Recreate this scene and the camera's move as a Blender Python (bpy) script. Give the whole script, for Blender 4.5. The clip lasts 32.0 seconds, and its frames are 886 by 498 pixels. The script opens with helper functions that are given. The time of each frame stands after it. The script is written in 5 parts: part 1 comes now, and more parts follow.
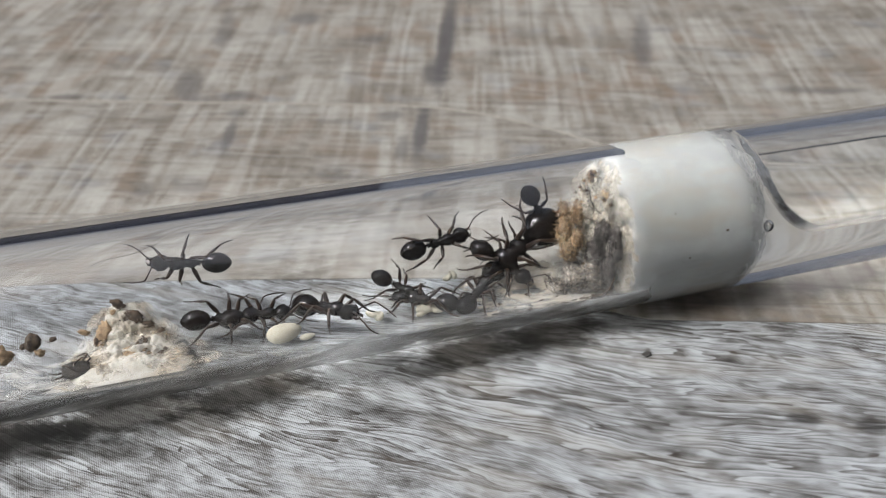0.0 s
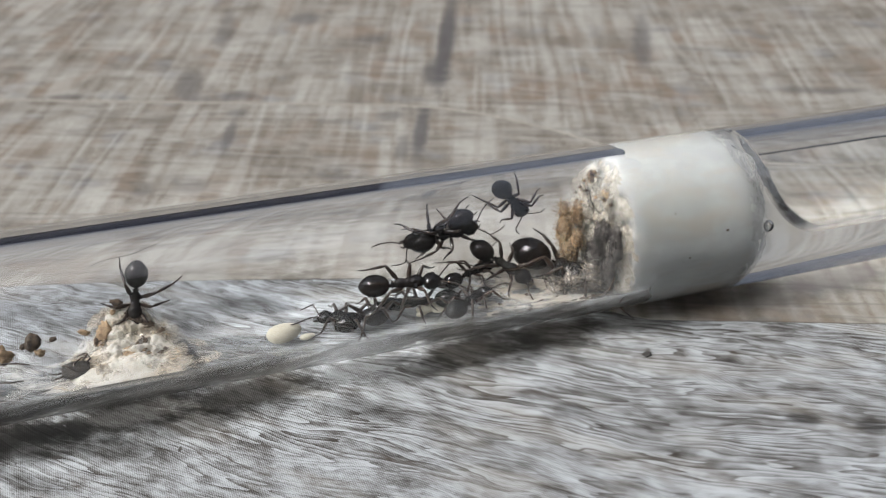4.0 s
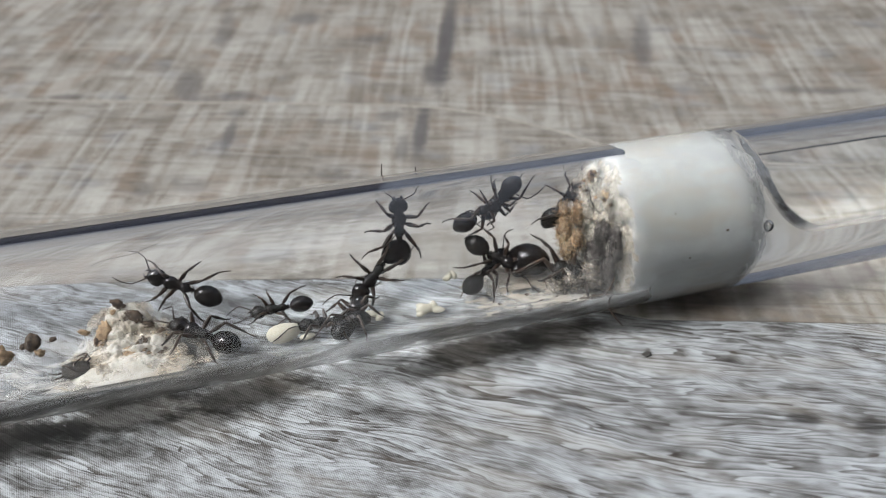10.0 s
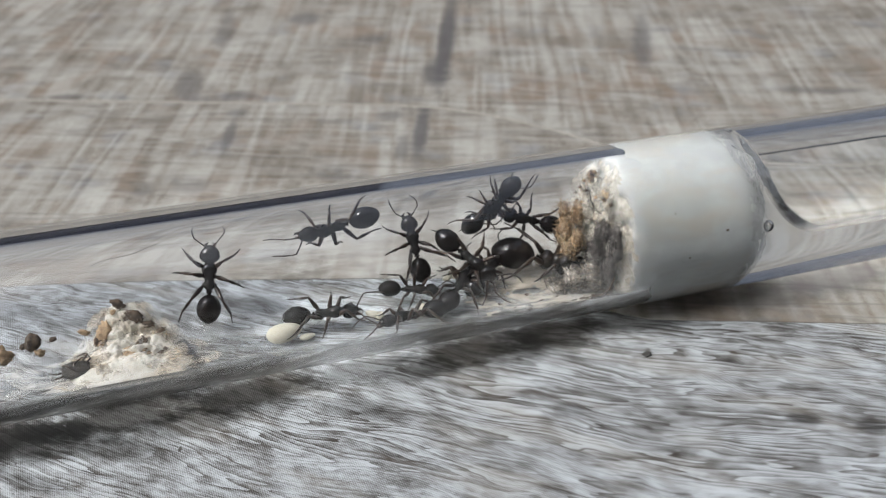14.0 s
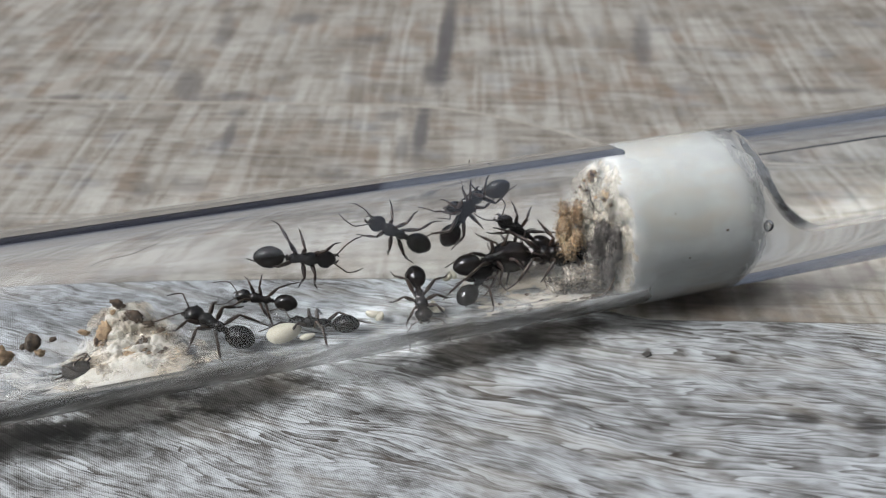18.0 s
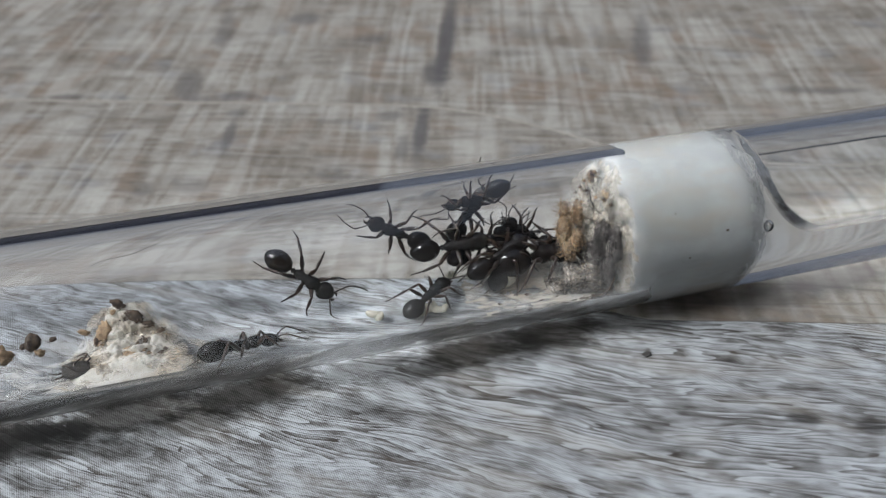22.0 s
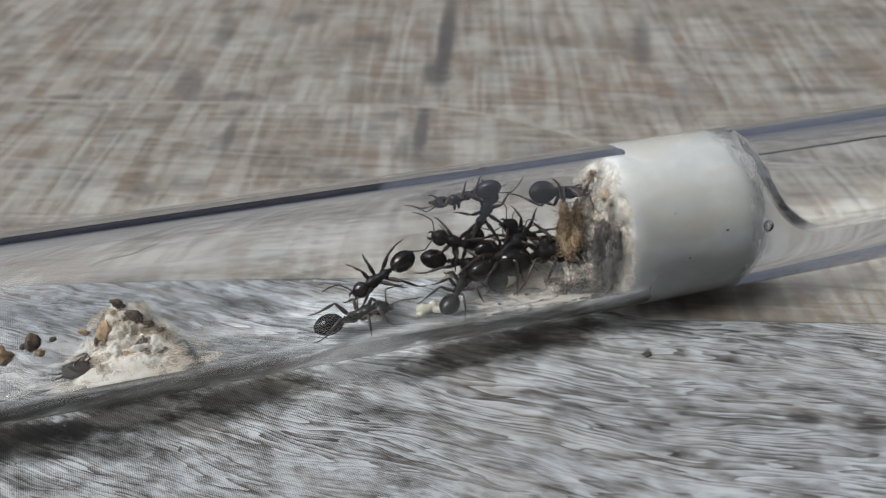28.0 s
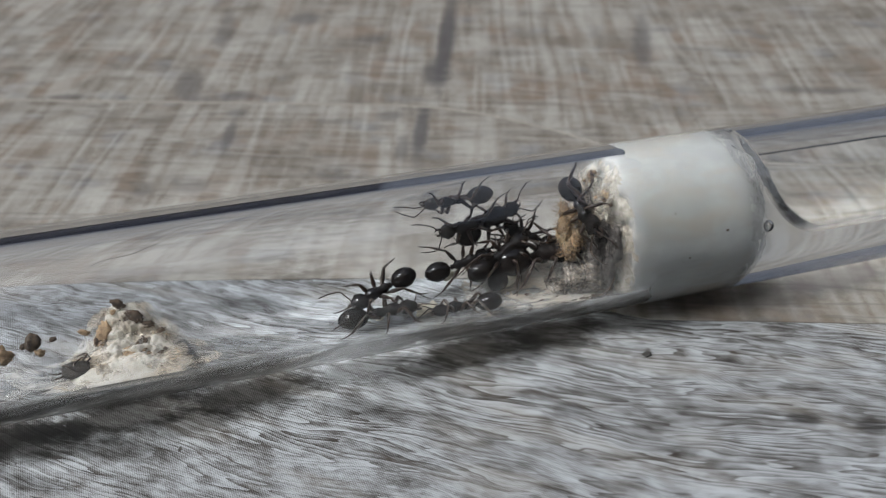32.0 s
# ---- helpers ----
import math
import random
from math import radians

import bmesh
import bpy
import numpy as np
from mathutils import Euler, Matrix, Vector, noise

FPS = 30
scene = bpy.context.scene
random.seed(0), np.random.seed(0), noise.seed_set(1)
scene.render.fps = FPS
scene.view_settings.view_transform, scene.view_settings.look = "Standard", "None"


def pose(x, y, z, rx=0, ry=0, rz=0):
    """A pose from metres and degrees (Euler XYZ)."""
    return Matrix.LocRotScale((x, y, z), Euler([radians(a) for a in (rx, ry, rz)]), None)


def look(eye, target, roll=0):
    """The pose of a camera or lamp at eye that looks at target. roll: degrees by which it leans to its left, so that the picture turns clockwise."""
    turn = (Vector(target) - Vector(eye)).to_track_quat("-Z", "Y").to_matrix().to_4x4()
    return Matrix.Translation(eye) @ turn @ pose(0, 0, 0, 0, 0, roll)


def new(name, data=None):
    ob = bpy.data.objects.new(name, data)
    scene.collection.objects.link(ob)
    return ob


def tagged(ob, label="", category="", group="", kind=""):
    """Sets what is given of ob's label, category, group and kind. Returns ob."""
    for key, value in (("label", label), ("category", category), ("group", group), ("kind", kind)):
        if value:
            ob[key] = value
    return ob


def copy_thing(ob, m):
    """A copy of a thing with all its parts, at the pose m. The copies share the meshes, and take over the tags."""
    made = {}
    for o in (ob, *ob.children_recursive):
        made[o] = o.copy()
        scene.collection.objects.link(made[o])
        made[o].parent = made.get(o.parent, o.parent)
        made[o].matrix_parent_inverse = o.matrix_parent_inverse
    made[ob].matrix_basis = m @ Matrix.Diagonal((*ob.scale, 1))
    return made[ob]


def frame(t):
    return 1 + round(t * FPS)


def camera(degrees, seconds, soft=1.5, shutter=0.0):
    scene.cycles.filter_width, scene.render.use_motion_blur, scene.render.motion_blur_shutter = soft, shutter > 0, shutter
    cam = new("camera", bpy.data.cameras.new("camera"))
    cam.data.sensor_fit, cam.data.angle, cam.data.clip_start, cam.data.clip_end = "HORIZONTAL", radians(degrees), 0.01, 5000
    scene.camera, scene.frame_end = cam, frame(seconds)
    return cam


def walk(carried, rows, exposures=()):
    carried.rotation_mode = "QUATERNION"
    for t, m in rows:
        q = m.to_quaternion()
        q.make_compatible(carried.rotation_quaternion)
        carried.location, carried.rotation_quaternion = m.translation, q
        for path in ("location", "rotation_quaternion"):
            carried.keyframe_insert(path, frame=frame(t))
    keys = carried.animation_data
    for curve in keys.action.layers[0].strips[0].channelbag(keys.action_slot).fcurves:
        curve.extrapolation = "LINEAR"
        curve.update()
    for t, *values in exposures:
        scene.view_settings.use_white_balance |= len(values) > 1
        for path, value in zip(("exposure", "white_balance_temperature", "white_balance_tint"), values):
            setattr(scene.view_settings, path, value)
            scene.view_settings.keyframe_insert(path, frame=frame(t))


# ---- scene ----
MM = 0.001
TUBE_R, BORE = 8.0 * MM, 6.75 * MM

# ---- camera: a phone held still close over the table ----
cam = camera(58.5, 32.0, soft=1.0)
cam.data.dof.use_dof = True
cam.data.dof.focus_distance = 0.070
cam.data.dof.aperture_fstop = 36.0
EYE = Vector((0.0, -56.03, 53.49)) * MM
AIM = EYE + Vector((0.2061, 0.7636, -0.6119))
walk(cam, [(0.0, look(EYE, AIM)), (32.0, look(EYE, AIM))],
     exposures=[(0.0, -0.01, 6430, 10), (1.0, -0.09, 6430, 10), (3.0, 0.01, 6430, 10), (6.0, 0.0, 6350, 9), (12.0, 0.02, 6290, 9), (20.0, -0.1, 6250, 9),
                (21.5, -0.27, 6080, 9), (25.5, -0.31, 6080, 9), (28.0, -0.27, 6280, 9), (32.0, -0.34, 6250, 9)])

# ---- daylight ----
SUN_AZ, SUN_EL = radians(-85), radians(58)     # azimuth from +y towards +x
world = bpy.data.worlds.new("daylight")
scene.world = world
world.use_nodes = True
wn = world.node_tree.nodes
sky = wn.new("ShaderNodeTexSky")
sky.sky_type = "NISHITA"
sky.sun_disc = False
sky.sun_elevation, sky.sun_rotation = SUN_EL, SUN_AZ
sky.air_density, sky.dust_density, sky.ozone_density = 1.0, 3.0, 1.0
wn["Background"].inputs["Strength"].default_value = 0.145
grey_sky = wn.new("ShaderNodeHueSaturation")     # thin cloud takes the blue out of the sky
grey_sky.inputs["Saturation"].default_value = 0.5
world.node_tree.links.new(sky.outputs[0], grey_sky.inputs["Color"])
world.node_tree.links.new(grey_sky.outputs[0], wn["Background"].inputs["Color"])
sun = new("sun", bpy.data.lights.new("sun", "SUN"))
sun.data.energy, sun.data.angle, sun.data.color = 2.7, radians(28), (1.0, 0.985, 0.955)
SUN_FROM = Vector((math.sin(SUN_AZ) * math.cos(SUN_EL), math.cos(SUN_AZ) * math.cos(SUN_EL), math.sin(SUN_EL)))
sun.matrix_world = look(SUN_FROM, (0, 0, 0))


# ---- materials ----
class Nodes:
    """A short hand for one node material."""

    def __init__(self, name):
        self.mat = bpy.data.materials.new(name)
        self.mat.use_nodes = True
        self.tree = self.mat.node_tree
        self.bsdf = self.tree.nodes["Principled BSDF"]
        self.out = self.tree.nodes["Material Output"]
        self.coord = self.tree.nodes.new("ShaderNodeTexCoord").outputs["Object"]

    def put(self, socket, value):
        if isinstance(value, bpy.types.NodeSocket):
            self.tree.links.new(value, socket)
        else:
            socket.default_value = value

    def set(self, **values):
        for key, value in values.items():
            self.put(self.bsdf.inputs[key.replace("_", " ")], value)
        return self

    def node(self, kind, **values):
        n = self.tree.nodes.new(kind)
        for key, value in values.items():
            self.put(n.inputs[key.replace("_", " ")], value)
        return n

    def scaled(self, sx, sy, sz, rz=0.0, at=(0, 0, 0)):
        n = self.node("ShaderNodeMapping", Vector=self.coord, Location=at, Rotation=(0, 0, rz), Scale=(sx, sy, sz))
        return n.outputs["Vector"]

    def noise(self, vector, scale=1.0, detail=4.0, rough=0.55, warp=0.0):
        n = self.node("ShaderNodeTexNoise", Vector=vector, Scale=scale, Detail=detail, Roughness=rough, Distortion=warp)
        return n.outputs["Fac"]

    def math(self, op, a, b=0.0, clamp=False):
        n = self.tree.nodes.new("ShaderNodeMath")
        n.operation, n.use_clamp = op, clamp
        self.put(n.inputs[0], a), self.put(n.inputs[1], b)
        return n.outputs[0]

    def ramp(self, fac, *stops):
        n = self.node("ShaderNodeValToRGB", Fac=fac)
        while len(n.color_ramp.elements) < len(stops):
            n.color_ramp.elements.new(0.5)
        for e, (at, c) in zip(n.color_ramp.elements, stops):
            e.position = at
            e.color = (c, c, c, 1) if isinstance(c, (int, float)) else (*c, 1)
        return n.outputs["Color"]

    def mix(self, fac, a, b, blend="MIX"):
        n = self.tree.nodes.new("ShaderNodeMix")
        n.data_type, n.blend_type = "RGBA", blend
        self.put(n.inputs[0], fac)
        self.put(n.inputs[6], (*a, 1) if isinstance(a, tuple) else a)
        self.put(n.inputs[7], (*b, 1) if isinstance(b, tuple) else b)
        return n.outputs[2]

    def bump(self, height, strength=0.3, distance=0.0002):
        n = self.node("ShaderNodeBump", Height=height, Strength=strength, Distance=distance)
        self.put(self.bsdf.inputs["Normal"], n.outputs["Normal"])
        return self


def mark(m, u, v, ru, rv, turn=0.0, ragged=0.6):
    """A soft ragged patch of the print at (u, v) mm with half axes ru, rv and a turn in degrees, as a factor."""
    n = m.node("ShaderNodeMapping", Vector=m.coord, Location=(u * MM, v * MM, 0), Rotation=(0, 0, radians(turn)), Scale=(ru * MM, rv * MM, 1))
    n.vector_type = "TEXTURE"
    d = m.node("ShaderNodeVectorMath", Vector=n.outputs["Vector"])
    d.operation = "LENGTH"
    wob = m.math("MULTIPLY", m.math("SUBTRACT", m.noise(m.scaled(330, 700, 0), 1, 5, 0.65), 0.5), ragged * 2.4)
    k = m.node("ShaderNodeMapRange", Value=m.math("ADD", d.outputs["Value"], wob), From_Min=1.35, From_Max=0.45)
    k.interpolation_type = "SMOOTHSTEP"
    return k.outputs["Result"]


def vein(m, fac, width, at=0.5):
    """Thin lines along one height of a noise field."""
    off = m.math("ABSOLUTE", m.math("SUBTRACT", fac, at))
    k = m.node("ShaderNodeMapRange", Value=off, From_Min=width, From_Max=width * 0.15)
    return k.outputs["Result"]


def halftone(m):
    """The fine dot screen of the print, about a fifth of a millimetre."""
    sep = m.node("ShaderNodeSeparateXYZ", Vector=m.scaled(1, 1, 1, rz=radians(20)))
    k = 2 * math.pi / (0.23 * MM)
    a = m.math("SINE", m.math("MULTIPLY", sep.outputs[0], k))
    b = m.math("SINE", m.math("MULTIPLY", sep.outputs[1], k))
    return m.math("MULTIPLY", a, b)


def grey_print():
    m = Nodes("grey_wood_print")
    warp = m.node("ShaderNodeTexNoise", Vector=m.scaled(38, 75, 1), Scale=1.0, Detail=3.0, Roughness=0.5)
    bent = m.node("ShaderNodeVectorMath", Vector=m.coord)
    bent.operation = "MULTIPLY_ADD"
    m.put(bent.inputs[0], warp.outputs["Color"])
    m.put(bent.inputs[1], (0.003, 0.0052, 0))
    m.put(bent.inputs[2], m.coord)
    sep = m.node("ShaderNodeSeparateXYZ", Vector=bent.outputs["Vector"])
    slope = m.math("SUBTRACT", 0.27, m.math("MULTIPLY", sep.outputs[0], 1.6))     # the grain runs aslant and fans out
    flow = m.node("ShaderNodeCombineXYZ", X=sep.outputs[0], Y=m.math("ADD", sep.outputs[1], m.math("MULTIPLY", sep.outputs[0], slope)))

    def stretched(su, sv, at=0.0):
        return m.node("ShaderNodeMapping", Vector=flow.outputs["Vector"], Location=(at, at, 0), Scale=(su, sv, 1)).outputs["Vector"]

    fine = m.noise(stretched(520, 2900), 1, 5, 0.68)
    mottle = m.noise(stretched(330, 620, 7.0), 1, 5, 0.62)
    patch = m.noise(stretched(70, 190, 3.0), 1, 4, 0.6)
    grain = m.noise(stretched(34, 420, 17.0), 1, 3, 0.42)
    # the worn grain: each year ring rises slowly and drops at once
    rings = m.math("MULTIPLY", grain, 14.0)
    ledge = m.math("FRACT", rings)
    worn = m.ramp(m.noise(stretched(60, 170, 41.0), 1, 4), (0.40, 0.25), (0.60, 1.0))
    drop = m.math("MULTIPLY", m.ramp(ledge, (0.0, 1.0), (0.26, 0.0)), worn)
    rise = m.math("MULTIPLY", m.math("SUBTRACT", ledge, 0.5), worn)
    tone = m.math("ADD", m.math("MULTIPLY", fine, 0.34), m.math("ADD", m.math("MULTIPLY", mottle, 0.46), m.math("MULTIPLY", patch, 0.24)))
    tone = m.math("ADD", tone, m.math("MULTIPLY", rise, 0.17))
    inked = m.math("ADD", tone, m.math("MULTIPLY", halftone(m), 0.085))
    base = m.ramp(inked, (0.36, (0.042, 0.039, 0.036)), (0.45, (0.142, 0.139, 0.134)), (0.52, (0.28, 0.286, 0.288)), (0.63, (0.485, 0.51, 0.53)))
    tan = m.noise(stretched(70, 260, 21.0), 1, 4)
    base = m.mix(m.ramp(tan, (0.52, 0.0), (0.68, 0.35)), base, (0.33, 0.30, 0.25))
    gaps = m.ramp(m.noise(stretched(120, 330, 51.0), 1, 3), (0.36, 0.0), (0.52, 1.0))
    base = m.mix(m.math("MULTIPLY", m.math("MULTIPLY", drop, gaps), 0.75), base, (0.05, 0.039, 0.029))
    crack = m.math("MULTIPLY", vein(m, m.noise(stretched(42, 330, 11.0), 1, 3, 0.5), 0.012), m.math("SUBTRACT", 1.0, gaps))
    base = m.mix(m.math("MULTIPLY", crack, 0.85), base, (0.06, 0.047, 0.035))
    pit = m.noise(stretched(900, 1900, 5.0), 1, 3, 0.6)
    base = m.mix(m.ramp(pit, (0.27, 0.85), (0.34, 0.0)), base, (0.07, 0.065, 0.06))
    for u, v, ru, rv, turn, depth in GREY_STAINS_AND_SHADE:     # smoky print stains, and the tube's shade painted as dark bands
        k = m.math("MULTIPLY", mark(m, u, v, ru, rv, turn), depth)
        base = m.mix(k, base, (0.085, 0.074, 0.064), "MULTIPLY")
    m.set(Base_Color=base, Roughness=0.65, Specular_IOR_Level=0.12)
    return m.bump(m.math("SUBTRACT", tone, m.math("MULTIPLY", drop, 0.1)), 0.4, 0.0003).mat


def brown_print(name, stains_and_shade, shift, warmth, pale=()):
    m = Nodes(name)
    patch = m.noise(m.scaled(95, 75, 1, at=(3 * shift, shift, 0)), 1, 5, 0.62, 0.3)
    smear = m.noise(m.scaled(60, 380, 1, at=(shift, shift, 0)), 1, 5, 0.62, 0.3)
    across = m.noise(m.scaled(420, 60, 1, at=(shift, 2 * shift, 0)), 1, 5, 0.62, 0.2)
    speck = m.noise(m.scaled(900, 900, 1, at=(shift, 3 * shift, 0)), 1, 4, 0.6)
    tone = m.math("ADD", m.math("MULTIPLY", patch, 0.36), m.math("MULTIPLY", smear, 0.2))
    tone = m.math("ADD", tone, m.math("ADD", m.math("MULTIPLY", across, 0.28), m.math("MULTIPLY", speck, 0.16)))
    tone = m.math("ADD", tone, m.math("MULTIPLY", halftone(m), 0.08))
    base = m.ramp(tone, (0.36, (0.095, 0.079, 0.064)), (0.45, (0.178, 0.155, 0.127)), (0.52, (0.24, 0.218, 0.186)), (0.62, (0.36, 0.343, 0.306)))
    rust = m.noise(m.scaled(130, 100, 1, at=(9 * shift, 4, 0)), 1, 5, 0.65, 0.4)
    base = m.mix(m.math("MULTIPLY", m.ramp(rust, (0.50, 0.0), (0.64, 0.8)), warmth), base, (0.205, 0.155, 0.117))
    cool = m.noise(m.scaled(110, 150, 1, at=(9, shift, 0)), 1, 4, 0.6)
    base = m.mix(m.ramp(cool, (0.56, 0.0), (0.68, 0.55)), base, (0.19, 0.196, 0.208))
    # pale saw marks across the board, pale scratches along it
    lean = m.node("ShaderNodeMapping", Vector=m.coord, Rotation=(0, 0, radians(4)), Scale=(105, 8, 1), Location=(shift, 0, 0)).outputs["Vector"]
    field = m.noise(lean, 1, 3, 0.5)
    gate = m.ramp(patch, (0.36, 0.15), (0.6, 1.0))
    for at, width, depth in ((0.5, 0.05, 0.5), (0.39, 0.035, 0.42), (0.6, 0.035, 0.42)):
        base = m.mix(m.math("MULTIPLY", m.math("MULTIPLY", vein(m, field, width, at), gate), depth), base, (0.47, 0.458, 0.42))
    rows = m.noise(m.scaled(16, 120, 1, at=(shift, 7, 0)), 1, 3, 0.5)
    for at, depth in ((0.5, 0.26), (0.4, 0.2), (0.62, 0.2)):
        base = m.mix(m.math("MULTIPLY", vein(m, rows, 0.03, at), depth), base, (0.45, 0.44, 0.405))
    dark_rows = vein(m, m.noise(m.scaled(18, 200, 1, at=(shift, 17, 0)), 1, 4, 0.5), 0.02)
    base = m.mix(m.math("MULTIPLY", dark_rows, 0.4), base, (0.12, 0.11, 0.10))
    for u, v, ru, rv, depth in pale:     # stretches of the print screened with a pale tone
        base = m.mix(m.math("MULTIPLY", mark(m, u, v, ru, rv, 0.0, 0.9), depth), base, (0.29, 0.278, 0.25), "SCREEN")
    # dark marks of the print, and tube shade painted on with them
    for u, v, ru, rv, turn, depth in stains_and_shade:
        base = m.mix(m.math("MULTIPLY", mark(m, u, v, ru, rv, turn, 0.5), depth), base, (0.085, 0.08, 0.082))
    m.set(Base_Color=base, Roughness=0.65, Specular_IOR_Level=0.12)
    return m.bump(tone, 0.25, 0.0003).mat


def glass_of(name, ior, colour=(1, 1, 1)):
    m = Nodes(name)
    m.set(Base_Color=(*colour, 1), Roughness=0.0, IOR=ior, Transmission_Weight=1.0)
    return m.mat


def cotton_of(name, white, stain, amount, deep=0.3):
    m = Nodes(name)
    fluff = m.noise(m.scaled(420, 420, 420), 1, 6, 0.6, 0.6)
    fibre = m.noise(m.scaled(300, 1800, 1800), 1, 4, 0.6, 1.2)
    base = m.mix(m.ramp(fluff, (0.35, 0.0), (0.7, 1.0)), tuple(c * 0.86 for c in white), white)
    base = m.mix(m.ramp(m.noise(m.scaled(130, 170, 170, at=(1, 2, 3)), 1, 4), (0.42, 0.0), (0.62, 0.5)), base, tuple(c * 0.66 for c in white))
    blot = m.noise(m.scaled(210, 330, 330, at=(3, 5, 7)), 1, 6, 0.65, 0.4)
    base = m.mix(m.math("MULTIPLY", m.ramp(blot, (0.47, 0.0), (0.66, 1.0)), amount), base, stain)
    m.set(Base_Color=base, Roughness=0.95, Subsurface_Weight=deep, Subsurface_Radius=(0.004, 0.004, 0.0036), Subsurface_Scale=0.3 + 2.2 * deep * deep)
    m.bsdf.inputs["Specular IOR Level"].default_value = 0.1
    return m.bump(m.math("ADD", fluff, m.math("MULTIPLY", fibre, 0.35)), 0.22, 0.0003).mat


def crumb_of(name, dark, light):
    m = Nodes(name)
    n = m.noise(m.scaled(1500, 1500, 1500), 1, 5, 0.65)
    m.set(Base_Color=m.ramp(n, (0.35, dark), (0.68, light)), Roughness=0.85)
    return m.bump(n, 0.6, 0.0002).mat


def chitin(name, dark, light, rough):
    m = Nodes(name)
    n = m.noise(m.scaled(900, 900, 900), 1, 4)
    m.set(Base_Color=m.ramp(n, (0.3, dark), (0.75, light)), Roughness=rough, Specular_IOR_Level=0.5)
    return m.bump(m.noise(m.scaled(9000, 9000, 9000), 1, 3), 0.12, 0.00005).mat


# rows turned 16.7 darken the print along the tube, as its shade
GREY_STAINS_AND_SHADE = [
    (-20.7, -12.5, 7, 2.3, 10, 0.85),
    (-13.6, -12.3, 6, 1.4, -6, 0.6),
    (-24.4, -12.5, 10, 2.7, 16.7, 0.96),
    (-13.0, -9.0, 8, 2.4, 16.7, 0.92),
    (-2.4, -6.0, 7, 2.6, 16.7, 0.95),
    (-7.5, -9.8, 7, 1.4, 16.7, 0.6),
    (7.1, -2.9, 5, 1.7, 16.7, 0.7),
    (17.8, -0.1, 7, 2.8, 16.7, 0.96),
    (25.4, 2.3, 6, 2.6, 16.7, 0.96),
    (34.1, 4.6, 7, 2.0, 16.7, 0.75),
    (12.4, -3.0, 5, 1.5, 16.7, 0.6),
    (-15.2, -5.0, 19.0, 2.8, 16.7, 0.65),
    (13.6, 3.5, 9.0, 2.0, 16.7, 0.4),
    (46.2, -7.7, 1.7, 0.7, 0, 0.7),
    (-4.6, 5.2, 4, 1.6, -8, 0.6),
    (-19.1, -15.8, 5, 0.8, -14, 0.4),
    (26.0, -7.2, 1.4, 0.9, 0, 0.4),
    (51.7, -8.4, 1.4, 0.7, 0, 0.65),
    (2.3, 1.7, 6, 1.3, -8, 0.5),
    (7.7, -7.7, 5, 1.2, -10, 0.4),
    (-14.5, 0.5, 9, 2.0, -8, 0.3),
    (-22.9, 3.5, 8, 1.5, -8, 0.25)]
GREY = grey_print()
BROWN = brown_print("brown_wood_print", [
    # first two: shade of the water-filled tube, painted on; then print marks
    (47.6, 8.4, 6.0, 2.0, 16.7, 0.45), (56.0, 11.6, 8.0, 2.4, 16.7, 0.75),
    (10.4, 41.8, 1.1, 8.5, -2, 0.8),
    (8.2, 37.2, 1.0, 3.5, 0, 0.5),
    (5.8, 46.0, 2.0, 1.6, 0, 0.5),
    (-15.6, 39.8, 0.9, 4.5, 4, 0.6),
    (-17.1, 27.2, 2.2, 1.6, 0, 0.4),
    (-15.9, 46.3, 1.6, 1.2, 0, 0.5),
    (-42.5, 50.8, 2.5, 0.7, 0, 0.5),
    (-22.8, 26.4, 1.2, 1.6, 0, 0.35),
    (38.8, 43.2, 2.0, 1.0, 0, 0.3)], 1.0, 0.7, [(-12.0, 17.0, 22.0, 9.0, 0.35), (14.0, 18.0, 20.0, 10.0, 0.52), (30.0, 22.0, 14.0, 9.0, 0.45)])
BROWN_FAR = brown_print("brown_wood_print_far", [
    (13.1, 73.0, 1.5, 19, -2, 0.85),
    (11.7, 59.9, 2.2, 4.5, 0, 0.7),
    (45.9, 72.8, 1.6, 12, -9, 0.6),
    (-25.3, 55.0, 2.2, 5, 12, 0.55),
    (-42.0, 50.4, 3, 1.0, 0, 0.55),
    (0.3, 72.7, 3, 2, 0, 0.5),
    (-12.0, 81.0, 2.5, 3, 0, 0.5),
    (-25.1, 76.8, 1.5, 9, 8, 0.4),
    (69.2, 55.7, 7, 1.2, 0, 0.5),
    (-16.3, 51.5, 2.5, 1.6, 0, 0.5),
    (76.7, 86.1, 3, 3, 0, 0.3),
    (23.4, 67.6, 5, 1.0, 0, 0.35)], 5.0, 1.0)
GLASS = glass_of("clear_glass", 1.48, (0.985, 0.992, 0.998))
WATER = glass_of("water", 1.333)
COTTON = cotton_of("white_cotton", (0.375, 0.385, 0.376), (0.33, 0.31, 0.275), 0.9, 0.8)
COTTON_DIRTY = cotton_of("stained_cotton", (0.54, 0.52, 0.465), (0.45, 0.36, 0.26), 0.35)
